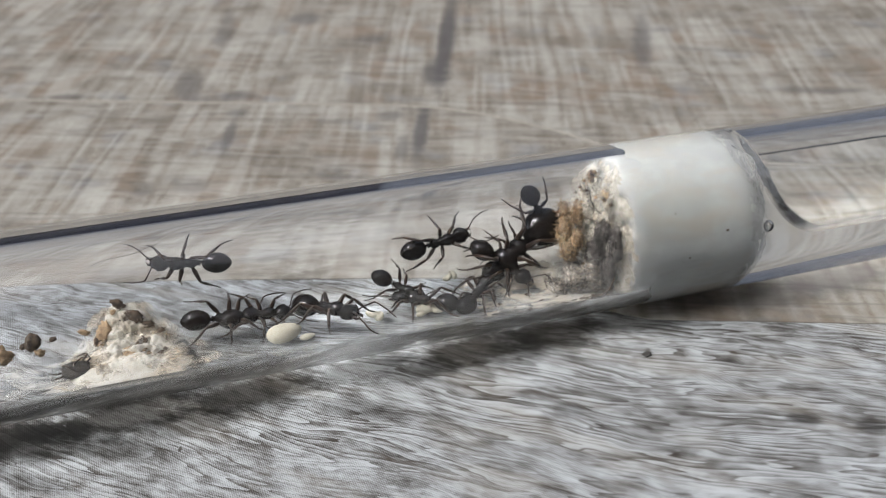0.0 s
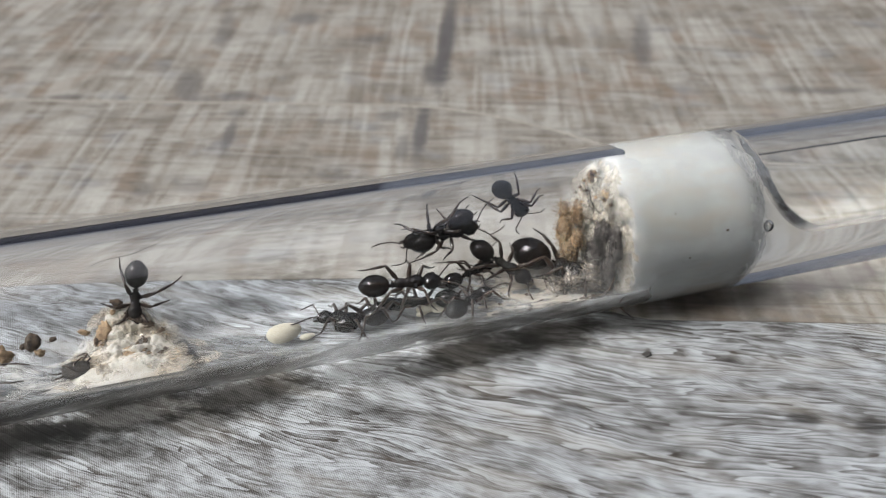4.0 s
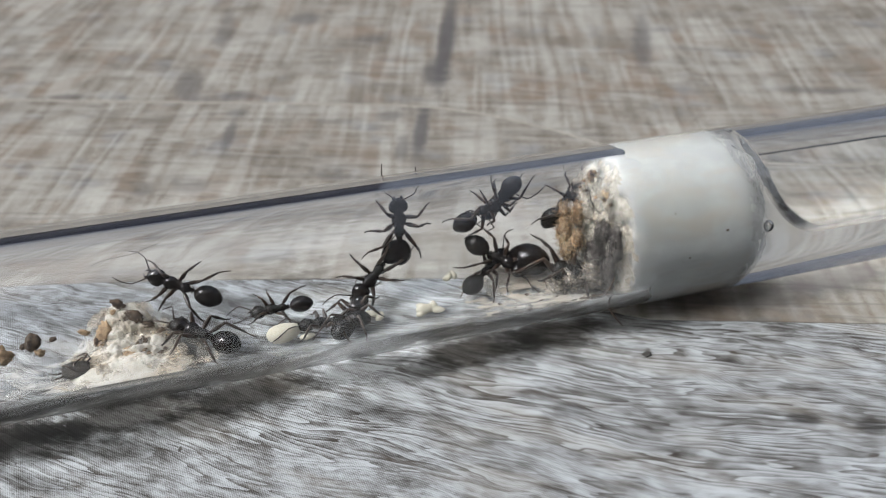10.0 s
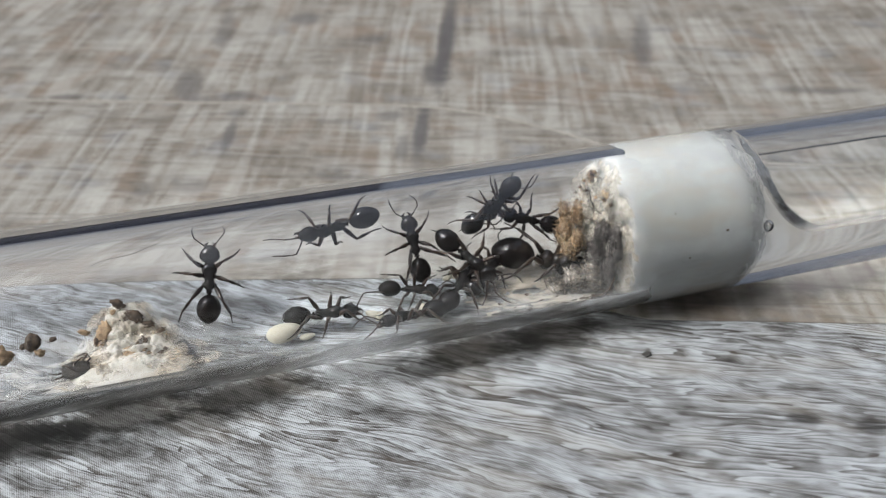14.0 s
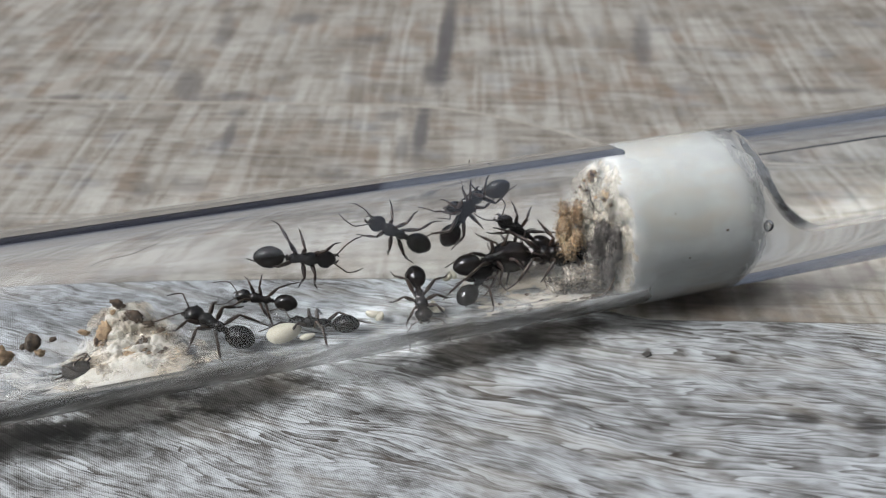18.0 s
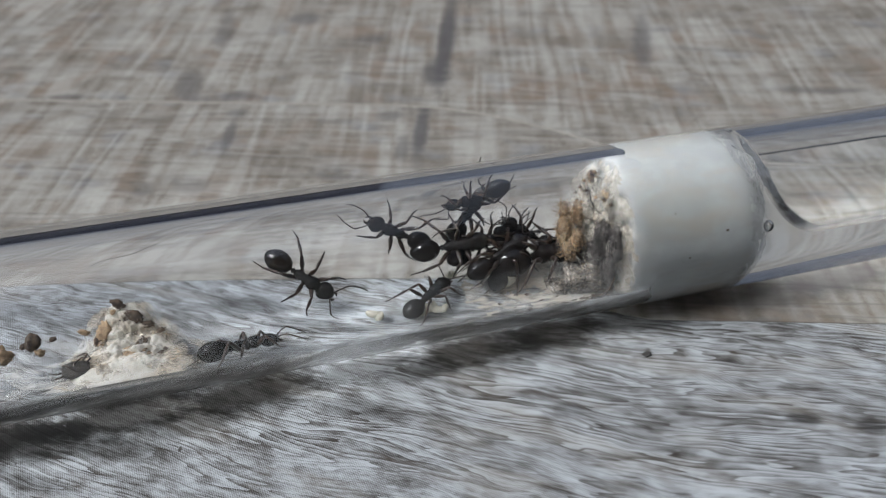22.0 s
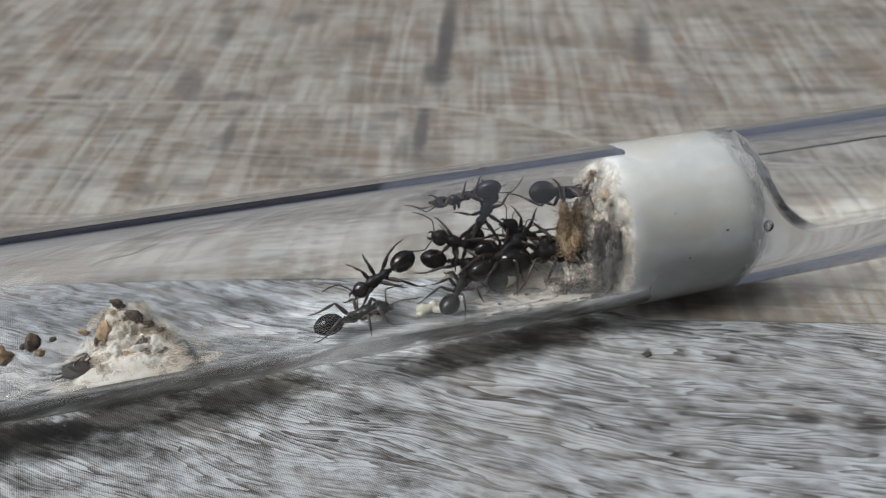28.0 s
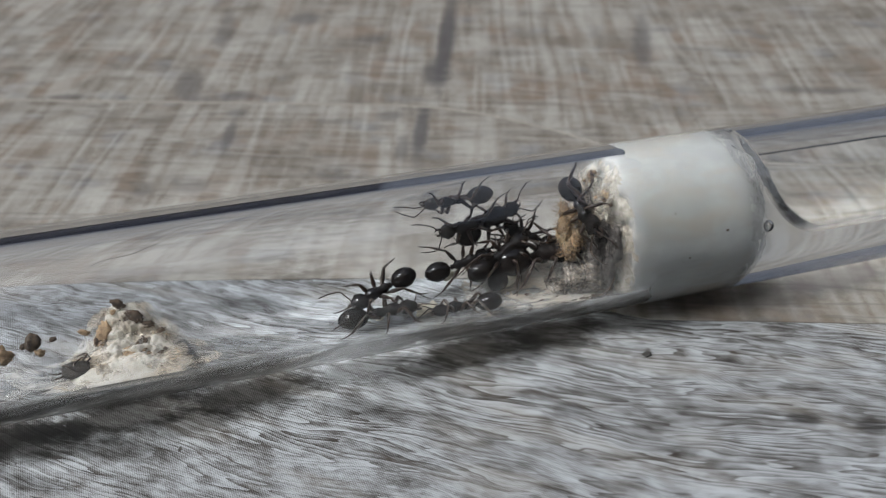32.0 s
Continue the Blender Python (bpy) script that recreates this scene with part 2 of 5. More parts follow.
def lacy(name, dark, light, open_at, scale=1500):
    """Loose fuzz: a felt of fine fibres with many small gaps."""
    m = Nodes(name)
    fine = m.noise(m.scaled(scale, scale, scale), 1, 4, 0.6, 0.8)
    coarse = m.noise(m.scaled(520, 520, 520, at=(2, 9, 4)), 1, 4, 0.6)
    n = m.math("ADD", m.math("MULTIPLY", fine, 0.55), m.math("MULTIPLY", coarse, 0.45))
    hue = m.noise(m.scaled(420, 420, 420, at=(4, 4, 4)), 1, 5, 0.65)
    m.set(Base_Color=m.ramp(hue, (0.38, dark), (0.64, light)), Roughness=0.95, Alpha=m.ramp(n, (open_at - 0.10, 0.0), (open_at + 0.14, 0.85)))
    m.bsdf.inputs["Specular IOR Level"].default_value = 0.05
    return m.mat


LINT_LACE = lacy("loose_lint", (0.36, 0.28, 0.19), (0.55, 0.52, 0.455), 0.56, 1100)
SMUT_LACE = lacy("loose_smut", (0.035, 0.03, 0.028), (0.22, 0.20, 0.185), 0.50)
LINT = cotton_of("pale_lint", (0.49, 0.468, 0.42), (0.28, 0.21, 0.14), 0.55)
SMUT = crumb_of("grey_smut", (0.03, 0.028, 0.026), (0.16, 0.15, 0.14))
CRUMB = crumb_of("brown_crumb", (0.025, 0.018, 0.013), (0.10, 0.065, 0.04))
TAN = crumb_of("tan_crumb", (0.11, 0.07, 0.038), (0.36, 0.255, 0.155))
BLACK = chitin("black_chitin", (0.003, 0.0026, 0.0023), (0.012, 0.0085, 0.0065), 0.13)
LEG = chitin("dark_leg_chitin", (0.010, 0.0065, 0.0048), (0.042, 0.024, 0.015), 0.3)
EYE_BLACK = chitin("eye_black", (0.004, 0.004, 0.004), (0.008, 0.008, 0.008), 0.12)
BROOD = cotton_of("brood_skin", (0.44, 0.415, 0.34), (0.40, 0.355, 0.265), 0.5)


# ---- mesh helpers ----
def mesh_from(bm, name, material, smooth=True):
    bmesh.ops.recalc_face_normals(bm, faces=bm.faces)
    me = bpy.data.meshes.new(name)
    bm.to_mesh(me)
    bm.free()
    for p in me.polygons:
        p.use_smooth = smooth
    me.materials.append(material)
    return me


def part(name, bm, material, parent, label="", at=None, smooth=True):
    """Links a bmesh (or a ready mesh) as one mesh under a thing or a part."""
    me = mesh_from(bm, name, material, smooth) if isinstance(bm, bmesh.types.BMesh) else bm
    ob = new(name, me)
    ob.parent = parent
    if at is not None:
        ob.matrix_basis = at
    if label:
        ob["label"] = label
    return ob


def blob(bm, centre, radii, shape=None, seg=20, rings=14):
    """An ellipsoid whose poles lie along x; shape(p) bends the unit ball first."""
    c = Vector(centre)

    def put(x, a):
        r = math.sqrt(max(0.0, 1 - x * x))
        p = Vector((x, r * math.sin(a), r * math.cos(a)))
        if shape:
            p = shape(p)
        return bm.verts.new((c.x + p.x * radii[0], c.y + p.y * radii[1], c.z + p.z * radii[2]))

    rows = [[put(math.cos(math.pi * i / rings), 2 * math.pi * k / seg) for k in range(seg)] for i in range(1, rings)]
    north, south = put(1.0, 0.0), put(-1.0, 0.0)
    for k in range(seg):
        j = (k + 1) % seg
        bm.faces.new((north, rows[0][j], rows[0][k]))
        bm.faces.new((south, rows[-1][k], rows[-1][j]))
        for r0, r1 in zip(rows, rows[1:]):
            bm.faces.new((r0[k], r0[j], r1[j], r1[k]))


def rod(bm, points, radii, seg=8):
    """A round rod through the points, with a radius at each."""
    pts = [Vector(p) for p in points]
    rings = []
    for i, p in enumerate(pts):
        d = (pts[min(i + 1, len(pts) - 1)] - pts[max(i - 1, 0)]).normalized()
        a = d.orthogonal().normalized()
        if rings:
            a = (last - d * last.dot(d)).normalized()
        last = a
        b = d.cross(a)
        rings.append([bm.verts.new(p + (a * math.cos(k * 2 * math.pi / seg) + b * math.sin(k * 2 * math.pi / seg)) * radii[i]) for k in range(seg)])
    for r0, r1 in zip(rings, rings[1:]):
        for k in range(seg):
            bm.faces.new((r0[k], r0[(k + 1) % seg], r1[(k + 1) % seg], r1[k]))
    bm.faces.new(rings[0][::-1])
    bm.faces.new(rings[-1])


def scaled_mm(bm):
    bmesh.ops.scale(bm, vec=(MM, MM, MM), verts=bm.verts)
    return bm


def lumpy(bm, centre, radii, amount, freq, seed, seg=28, rings=20):
    """An uneven lump in millimetres."""
    def rough(p):
        q = p * freq + Vector((seed * 7.1, seed * 3.3, seed))
        return p * (1 + amount * (noise.fractal(q, 0.8, 2.2, 4)))
    return blob(bm, centre, radii, rough, seg, rings)


# ---- the table: printed boards side by side ----
BOARD_TURN = pose(0, 0, 0, 0, 0, -16.7)
table = tagged(new("table"), "table top with a grey and brown weathered wood print", "table", kind="structure")


def board(label, v0, v1, u0, u1, material):
    bm = bmesh.new()
    n = 400
    rows = []
    for i in range(n + 1):
        u = u0 + (u1 - u0) * i / n
        far = v1(u) if callable(v1) else v1
        near = v0(u) if callable(v0) else v0
        ring = [(near, -6.0), (near, -0.04), (near + 0.06, 0.0), (far - 0.06, 0.0), (far, -0.04), (far, -6.0)]
        rows.append([bm.verts.new((u, v, z)) for v, z in ring])
    for r0, r1 in zip(rows, rows[1:]):
        for k in range(6):
            bm.faces.new((r0[k], r0[(k + 1) % 6], r1[(k + 1) % 6], r1[k]))
    bm.faces.new(rows[0])
    bm.faces.new(rows[-1][::-1])
    return part("board", scaled_mm(bm), material, table, label, at=BOARD_TURN, smooth=False)


def arc_edge(u):
    """The far edge of the middle board, which curves towards the viewer at its end."""
    return 49.0 - 0.012 * max(u - 5.0, 0.0) ** 2 if u < 45 else 49.0 - 0.012 * 1600


def near_edge(u):
    """The edge between the grey and the brown print, with a jog."""
    k = min(max((u - 20.0) / 16.0, 0.0), 1.0)
    return 9.8 - 5.2 * k * k * (3 - 2 * k)


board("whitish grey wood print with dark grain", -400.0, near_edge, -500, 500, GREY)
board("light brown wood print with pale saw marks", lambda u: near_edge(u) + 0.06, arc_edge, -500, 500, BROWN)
PALE = crumb_of("pale_print", (0.27, 0.25, 0.215), (0.42, 0.39, 0.34))
board("pale worn line of the wood print", lambda u: arc_edge(u) + 0.06, lambda u: arc_edge(u) + 0.6, -500, 500, PALE)
board("brown wood print with dark cross marks", lambda u: arc_edge(u) + 0.66, 190.0, -500, 500, BROWN_FAR)


# ---- an unseen dark wall added behind the viewer, against sky reflections on the glass ----
PLASTER = Nodes("plain_plaster")
PLASTER.set(Base_Color=PLASTER.ramp(PLASTER.noise(PLASTER.scaled(6, 6, 6), 1, 5), (0.3, (0.085, 0.082, 0.078)), (0.7, (0.12, 0.117, 0.112))), Roughness=0.9)
bm = bmesh.new()
bmesh.ops.create_cube(bm, size=1.0, matrix=Matrix.LocRotScale((0, -0.55, 0.53), None, (4.0, 0.1, 2.54)))
tagged(new("added_wall_south", mesh_from(bm, "wall", PLASTER.mat, False)), "unseen grey brown wall added to keep sky reflections off the tube", "wall", kind="structure")

# ---- an unseen low wall, added so the upper glass rim picks up a dark line ----
NAVY = Nodes("dark_blue_plaster")
NAVY.set(Base_Color=NAVY.ramp(NAVY.noise(NAVY.scaled(9, 9, 9), 1, 5), (0.3, (0.016, 0.021, 0.055)), (0.7, (0.035, 0.042, 0.09))), Roughness=0.85)
bm = bmesh.new()
bmesh.ops.create_cube(bm, size=1.0, matrix=Matrix.LocRotScale((-1.1, 1.0, -0.225), None, (2.5, 0.08, 1.03)))
tagged(new("added_wall_north", mesh_from(bm, "wall", NAVY.mat, False)), "unseen dark blue low wall added for the dark line in the glass rim", "wall", kind="structure")


# ---- an unseen wall added farther off, hiding the bright horizon from the rim ----
SLATE = Nodes("slate_blue_plaster")
SLATE.set(Base_Color=SLATE.ramp(SLATE.noise(SLATE.scaled(4, 4, 4), 1, 5), (0.3, (0.40, 0.43, 0.50)), (0.7, (0.48, 0.505, 0.565))), Roughness=0.9)
bm = bmesh.new()
bmesh.ops.create_cube(bm, size=1.0, matrix=Matrix.LocRotScale((0.5, 1.7, 0.16), None, (9.0, 0.1, 1.8)))
tagged(new("added_wall_far", mesh_from(bm, "wall", SLATE.mat, False)), "unseen slate blue wall added to tint the upper rim of the tube", "wall", kind="structure")

# ---- the floor under the table ----
CONCRETE = Nodes("grey_concrete")
CONCRETE.set(Base_Color=CONCRETE.ramp(CONCRETE.noise(CONCRETE.scaled(5, 5, 5), 1, 6, 0.65), (0.3, (0.17, 0.18, 0.20)), (0.7, (0.26, 0.27, 0.29))), Roughness=0.9)
bm = bmesh.new()
bmesh.ops.create_cube(bm, size=1.0, matrix=Matrix.LocRotScale((0, 0, -0.79), None, (60.0, 60.0, 0.1)))
tagged(new("floor", mesh_from(bm, "floor", CONCRETE.mat, False)), "plain grey concrete floor under the table", "floor", kind="structure")


# ---- the test tube along x, resting on the table ----
def ring_points(bm, s, r, seg):
    return [bm.verts.new((s, r * math.sin(2 * math.pi * k / seg), TUBE_R / MM - r * math.cos(2 * math.pi * k / seg))) for k in range(seg)]


def build_tube():
    bm = bmesh.new()
    seg = 128
    ro, ri = TUBE_R / MM, BORE / MM
    prof = [(-58.0, ri), (-58.6, ri + 0.3), (-58.6, ro - 0.3), (-58.0, ro)]
    prof += [(-58 + 150 * i / 30, ro) for i in range(1, 31)]
    prof += [(92 + ro * math.sin(a * math.pi / 32), ro * math.cos(a * math.pi / 32)) for a in range(1, 16)]
    tip_out = 92 + ro
    inner = [(92 + ri * math.sin(a * math.pi / 32), ri * math.cos(a * math.pi / 32)) for a in range(15, 0, -1)]
    inner += [(92 - 150 * i / 30, ri) for i in range(0, 30)]
    out_rings = [ring_points(bm, s, r, seg) for s, r in prof]
    in_rings = [ring_points(bm, s, r, seg) for s, r in inner]

    def skin(rings):
        for a, b in zip(rings, rings[1:]):
            for k in range(seg):
                bm.faces.new((a[k], a[(k + 1) % seg], b[(k + 1) % seg], b[k]))

    skin(out_rings)
    skin(in_rings)
    skin([in_rings[-1], out_rings[0]])
    o = bm.verts.new((tip_out, 0, ro))
    i = bm.verts.new((92 + ri, 0, ro))
    for k in range(seg):
        bm.faces.new((out_rings[-1][k], out_rings[-1][(k + 1) % seg], o))
        bm.faces.new((in_rings[0][(k + 1) % seg], in_rings[0][k], i))
    return scaled_mm(bm)


tube = tagged(new("test_tube"), "clear glass test tube lying on the table, an ant nest inside", "test tube")
tube.location = (0, 0, 0)
def tube_piece(name):
    """The lip, the round end, or the wall between them."""
    bm = build_tube()
    bmesh.ops.recalc_face_normals(bm, faces=bm.faces)

    def piece_of(f):
        c = f.calc_center_median()
        if c.x < -57.9 * MM:
            return "lip"
        if c.x > 91.9 * MM:
            return "round_end"
        return "glass_wall"

    bmesh.ops.delete(bm, geom=[f for f in bm.faces if piece_of(f) != name], context="FACES")
    me = bpy.data.meshes.new(name)
    bm.to_mesh(me)
    bm.free()
    for p in me.polygons:
        p.use_smooth = True
    me.materials.append(GLASS)
    return me


for name in ("lip", "round_end", "glass_wall"):
    piece = part(name, tube_piece(name), GLASS, tube)
    piece.visible_shadow = False     # clear glass lets the daylight in


# ---- cotton plug ----
PLUG_0, PLUG_1, DOME = 31.3, 42.4, 3.2


def build_plug():
    bm = bmesh.new()
    seg, ri = 96, BORE / MM - 0.01
    rings = []
    steps = [(PLUG_0, f) for f in (0.0, 0.2, 0.4, 0.6, 0.75, 0.88, 0.96)] + [(PLUG_0 + 0.35, 1.0)]
    steps += [(PLUG_0 + 0.35 + (PLUG_1 - 0.35 - PLUG_0) * i / 12, 1.0) for i in range(1, 13)]
    steps += [(PLUG_1 + DOME * (1 - f * f) ** 0.6, f) for f in (0.992, 0.97, 0.93, 0.86, 0.76, 0.62, 0.45, 0.25, 0.0)]
    for s, f in steps:
        row = []
        for k in range(seg):
            a = 2 * math.pi * k / seg
            r = ri * max(f, 0.004)
            y, z = r * math.sin(a), -r * math.cos(a)
            w = noise.fractal(Vector((s * 0.3, y * 0.35, z * 0.35)), 0.8, 2.0, 4)
            ds = -0.9 * abs(w) if s <= PLUG_0 + 0.4 else w * (0.7 if f < 1 else 0.7 * max(0.0, (s - PLUG_1 + 4.0) / 4.0))
            row.append(bm.verts.new((s + ds, y, TUBE_R / MM + z)))
        rings.append(row)
    for a, b in zip(rings, rings[1:]):
        for k in range(seg):
            bm.faces.new((a[k], a[(k + 1) % seg], b[(k + 1) % seg], b[k]))
    bm.faces.new(rings[0][::-1])
    bm.faces.new(rings[-1])
    return scaled_mm(bm)


plug = tagged(new("cotton_plug", mesh_from(build_plug(), "cotton_plug", COTTON)),
              "damp white cotton wool plug inside the glass tube", "cotton plug")


# ---- water with an air pocket ----
def plug_tail(off, seed):
    """A thin ragged layer of loose wet fibres behind the plug."""
    bm = bmesh.new()
    rings = []
    for i in range(11):
        row = []
        for k in range(48):
            a, r = 2 * math.pi * k / 48, 6.68 * i / 10 + 0.01
            y, z = r * math.sin(a), -r * math.cos(a)
            w = noise.fractal(Vector((y * 0.4, z * 0.4, seed)), 0.7, 2.1, 4)
            row.append(bm.verts.new((PLUG_1 + off + DOME * max(0.0, 1 - (i / 10) ** 2) ** 0.6 + 0.5 * w, y, TUBE_R / MM + z)))
        rings.append(row)
    for a, b in zip(rings, rings[1:]):
        for k in range(48):
            bm.faces.new((a[k], a[(k + 1) % 48], b[(k + 1) % 48], b[k]))
    bm.faces.new(rings[0][::-1])
    return scaled_mm(bm)


def build_water():
    bm = bmesh.new()
    ri = BORE / MM + 0.04
    s0, s1, s_tip, depth = PLUG_0 + 2.2, 92.0, 45.4, 5.6
    level = -1.2
    ny, ns = 56, 130
    stations = [s0 + (PLUG_1 - s0) * i / 20 for i in range(20)] + [PLUG_1 + (s1 - PLUG_1) * (i / 110) ** 2.2 for i in range(111)]

    def top(s, y):
        arc = math.sqrt(max(ri * ri - y * y, 0.0))
        if s <= s_tip:
            return arc
        k = max(0.0, 1 - (s - s_tip) / depth)
        rise = (ri - level + 0.2) * (1 - math.sqrt(max(0.0, 1 - k ** 2.0)))
        menis = 3.2 * (abs(y) / ri) ** 3.2
        return min(arc, level + rise + menis)

    tops, bots = [], []
    for s in stations:
        ys = [-ri * math.cos(math.pi * j / ny) for j in range(ny + 1)]
        tops.append([bm.verts.new((s, y, TUBE_R / MM + max(top(s, y), -math.sqrt(max(ri * ri - y * y, 0)) + 0.001))) for y in ys])
        bots.append([bm.verts.new((s, y, TUBE_R / MM - math.sqrt(max(ri * ri - y * y, 0.0)))) for y in ys])
    for i in range(ns):
        for j in range(ny):
            bm.faces.new((tops[i][j], tops[i + 1][j], tops[i + 1][j + 1], tops[i][j + 1]))
            bm.faces.new((bots[i][j], bots[i][j + 1], bots[i + 1][j + 1], bots[i + 1][j]))
        for j in (0, ny):
            bm.faces.new((tops[i][j], bots[i][j], bots[i + 1][j], tops[i + 1][j]))
    for j in range(ny):     # the wet end lies open inside the cotton
        bm.faces.new((tops[ns][j], tops[ns][j + 1], bots[ns][j + 1], bots[ns][j]))
    bmesh.ops.remove_doubles(bm, verts=bm.verts, dist=0.0015)
    for v in bm.verts:     # the wet front in the cotton is uneven
        fade = max(0.0, 1 - (v.co.x - s0) / 5.0)
        v.co.x += 1.5 * fade * noise.fractal(Vector((7.0, v.co.y * 0.45, v.co.z * 0.45)), 0.9, 2.0, 3)
    return scaled_mm(bm)


water = tagged(new("water", mesh_from(build_water(), "water", WATER)),
               "clear water with an air pocket behind the cotton plug", "water", kind="structure")
water.visible_shadow = False     # clear water lets the daylight through


# ---- places on the inside of the tube ----
def perch(s, phi, heading=0.0, lift=0.0):
    """A pose on the bore: s mm along the tube, phi degrees round from its lowest line to the back,
    heading in degrees from the tube's direction, lifted by so many mm."""
    f, h = radians(phi), radians(heading)
    n = Vector((0, -math.sin(f), math.cos(f)))
    e = Vector((0, math.cos(f), math.sin(f)))
    x = Vector((math.cos(h), 0, 0)) + e * math.sin(h)
    y = n.cross(x)
    at = Vector((s * MM, BORE * math.sin(f), TUBE_R - BORE * math.cos(f))) + n * lift * MM
    m = Matrix((x, y, n)).transposed().to_4x4()
    m.translation = at
    return m


# ---- ants ----
def head_shape(p):
    return Vector((p.x, p.y * (1.06 - 0.22 * p.x), p.z * (1.0 - 0.18 * p.x)))


def gaster_shape(p):
    band = 1.0 - 0.035 * math.exp(-((p.x - 0.42) / 0.05) ** 2) - 0.03 * math.exp(-((p.x + 0.1) / 0.05) ** 2) - 0.03 * math.exp(-((p.x + 0.55) / 0.05) ** 2)
    taper = 1.0 if p.x > -0.2 else 1.0 - 0.25 * (-p.x - 0.2) ** 1.5
    return Vector((p.x, p.y * band * taper, p.z * band * taper))


LEGS = {  # hip, knee, ankle, foot
    "front": ((1.5, 0.32, 1.15), (2.4, 1.5, 2.1), (3.3, 2.3, 0.75), (4.1, 2.7, 0.42)),
    "middle": ((0.8, 0.36, 1.1), (0.85, 1.95, 2.15), (0.5, 3.0, 0.85), (0.25, 3.7, 0.5)),
    "hind": ((0.15, 0.34, 1.1), (-1.3, 1.7, 2.4), (-3.0, 2.6, 0.95), (-4.4, 3.0, 0.45)),
}


def leg_mesh(kind, side):
    hip, knee, ankle, foot = [Vector((x, y * side, z)) for x, y, z in LEGS[kind]]
    hip0 = hip.copy()
    knee, ankle, foot, hip = (knee - hip0) * 0.86, (ankle - hip0) * 0.82, (foot - hip0) * 0.80, Vector((0, 0, 0))
    bm = bmesh.new()
    mid1 = hip.lerp(knee, 0.45)
    mid2 = knee.lerp(ankle, 0.4)
    rod(bm, [hip + Vector((0, -0.15 * side, 0.1)), hip.lerp(knee, 0.14), hip.lerp(knee, 0.2), mid1, hip.lerp(knee, 0.92), knee],
        [0.24, 0.21, 0.14, 0.235, 0.15, 0.11])
    rod(bm, [knee, knee.lerp(ankle, 0.1), mid2, ankle], [0.105, 0.105, 0.155, 0.10])
    sag = Vector((0, 0, -0.08))
    rod(bm, [ankle, ankle.lerp(foot, 0.4) + sag, ankle.lerp(foot, 0.75) + sag, foot], [0.08, 0.07, 0.06, 0.035], 6)
    rod(bm, [ankle, ankle + Vector((0.15, 0.12 * side, -0.25))], [0.04, 0.01], 5)
    return mesh_from(scaled_mm(bm), "leg", LEG)


def antenna_mesh(side):
    bm = bmesh.new()
    pts = [(0, 0, 0), (0.45, 0.5 * side, 0.3), (0.95, 1.05 * side, 0.5)]
    rod(bm, pts, [0.075, 0.06, 0.075], 7)
    last = Vector(pts[-1])
    tip = [last, last + Vector((0.35, 0.15 * side, -0.15)), last + Vector((1.1, 0.3 * side, -0.55)), last + Vector((1.9, 0.25 * side, -0.95))]
    rod(bm, tip, [0.06, 0.065, 0.075, 0.05], 7)
    return mesh_from(scaled_mm(bm), "antenna", LEG)


def build_ant(label, belly=1.0, chest=1.0, group="ants in the tube"):
    root = tagged(new("ant"), label, "ant", group)
    bm = bmesh.new()
    blob(bm, (0, 0, 0), (0.86, 0.8, 0.62), head_shape)
    head = part("head", scaled_mm(bm), BLACK, root, at=Matrix.Translation(Vector((2.85, 0, 1.38)) * MM))
    for side in (-1, 1):
        bm = bmesh.new()
        blob(bm, (0.08, 0.66 * side, 0.28), (0.2, 0.12, 0.17), seg=12, rings=8)
        part("eye", scaled_mm(bm), EYE_BLACK, head)
        bm = bmesh.new()
        rod(bm, [(0.62, 0.34 * side, -0.2), (0.98, 0.36 * side, -0.28), (1.2, 0.12 * side, -0.32)], [0.16, 0.13, 0.03], 7)
        part("mandible", scaled_mm(bm), LEG, head)
        part("antenna", ANTENNAE[side], None, head, at=Matrix.Translation(Vector((0.62, 0.26 * side, 0.18)) * MM))
    bm = bmesh.new()
    blob(bm, (1.45, 0, 1.52), (0.72, 0.66 * chest, 0.62 * chest))
    blob(bm, (0.78, 0, 1.48), (0.5, 0.46 * chest, 0.5 * chest))
    blob(bm, (0.08, 0, 1.46), (0.6, 0.47 * chest, 0.54 * chest))
    rod(bm, [(1.9, 0, 1.5), (2.25, 0, 1.45)], [0.25, 0.2])
    part("thorax", scaled_mm(bm), BLACK, root)
    bm = bmesh.new()
    blob(bm, (-0.62, 0, 1.4), (0.15, 0.3, 0.42), seg=14, rings=10)
    rod(bm, [(-0.35, 0, 1.25), (-0.62, 0, 1.2), (-0.95, 0, 1.3)], [0.14, 0.13, 0.14])
    part("petiole", scaled_mm(bm), BLACK, root)
    bm = bmesh.new()
    blob(bm, (-0.85 - 1.34 * belly, 0, 1.45 + 0.2 * (belly - 1)), (1.36 * belly, 1.04 * belly, 1.0 * belly), gaster_shape, 28, 30)
    part("gaster", scaled_mm(bm), BLACK, root)
    for kind in LEGS:
        for side in (-1, 1):
            hip = LEGS[kind][0]
            part("leg", LEG_MESHES[kind, side], None, root, at=Matrix.Translation(Vector((hip[0], hip[1] * side, hip[2])) * MM))
    return root


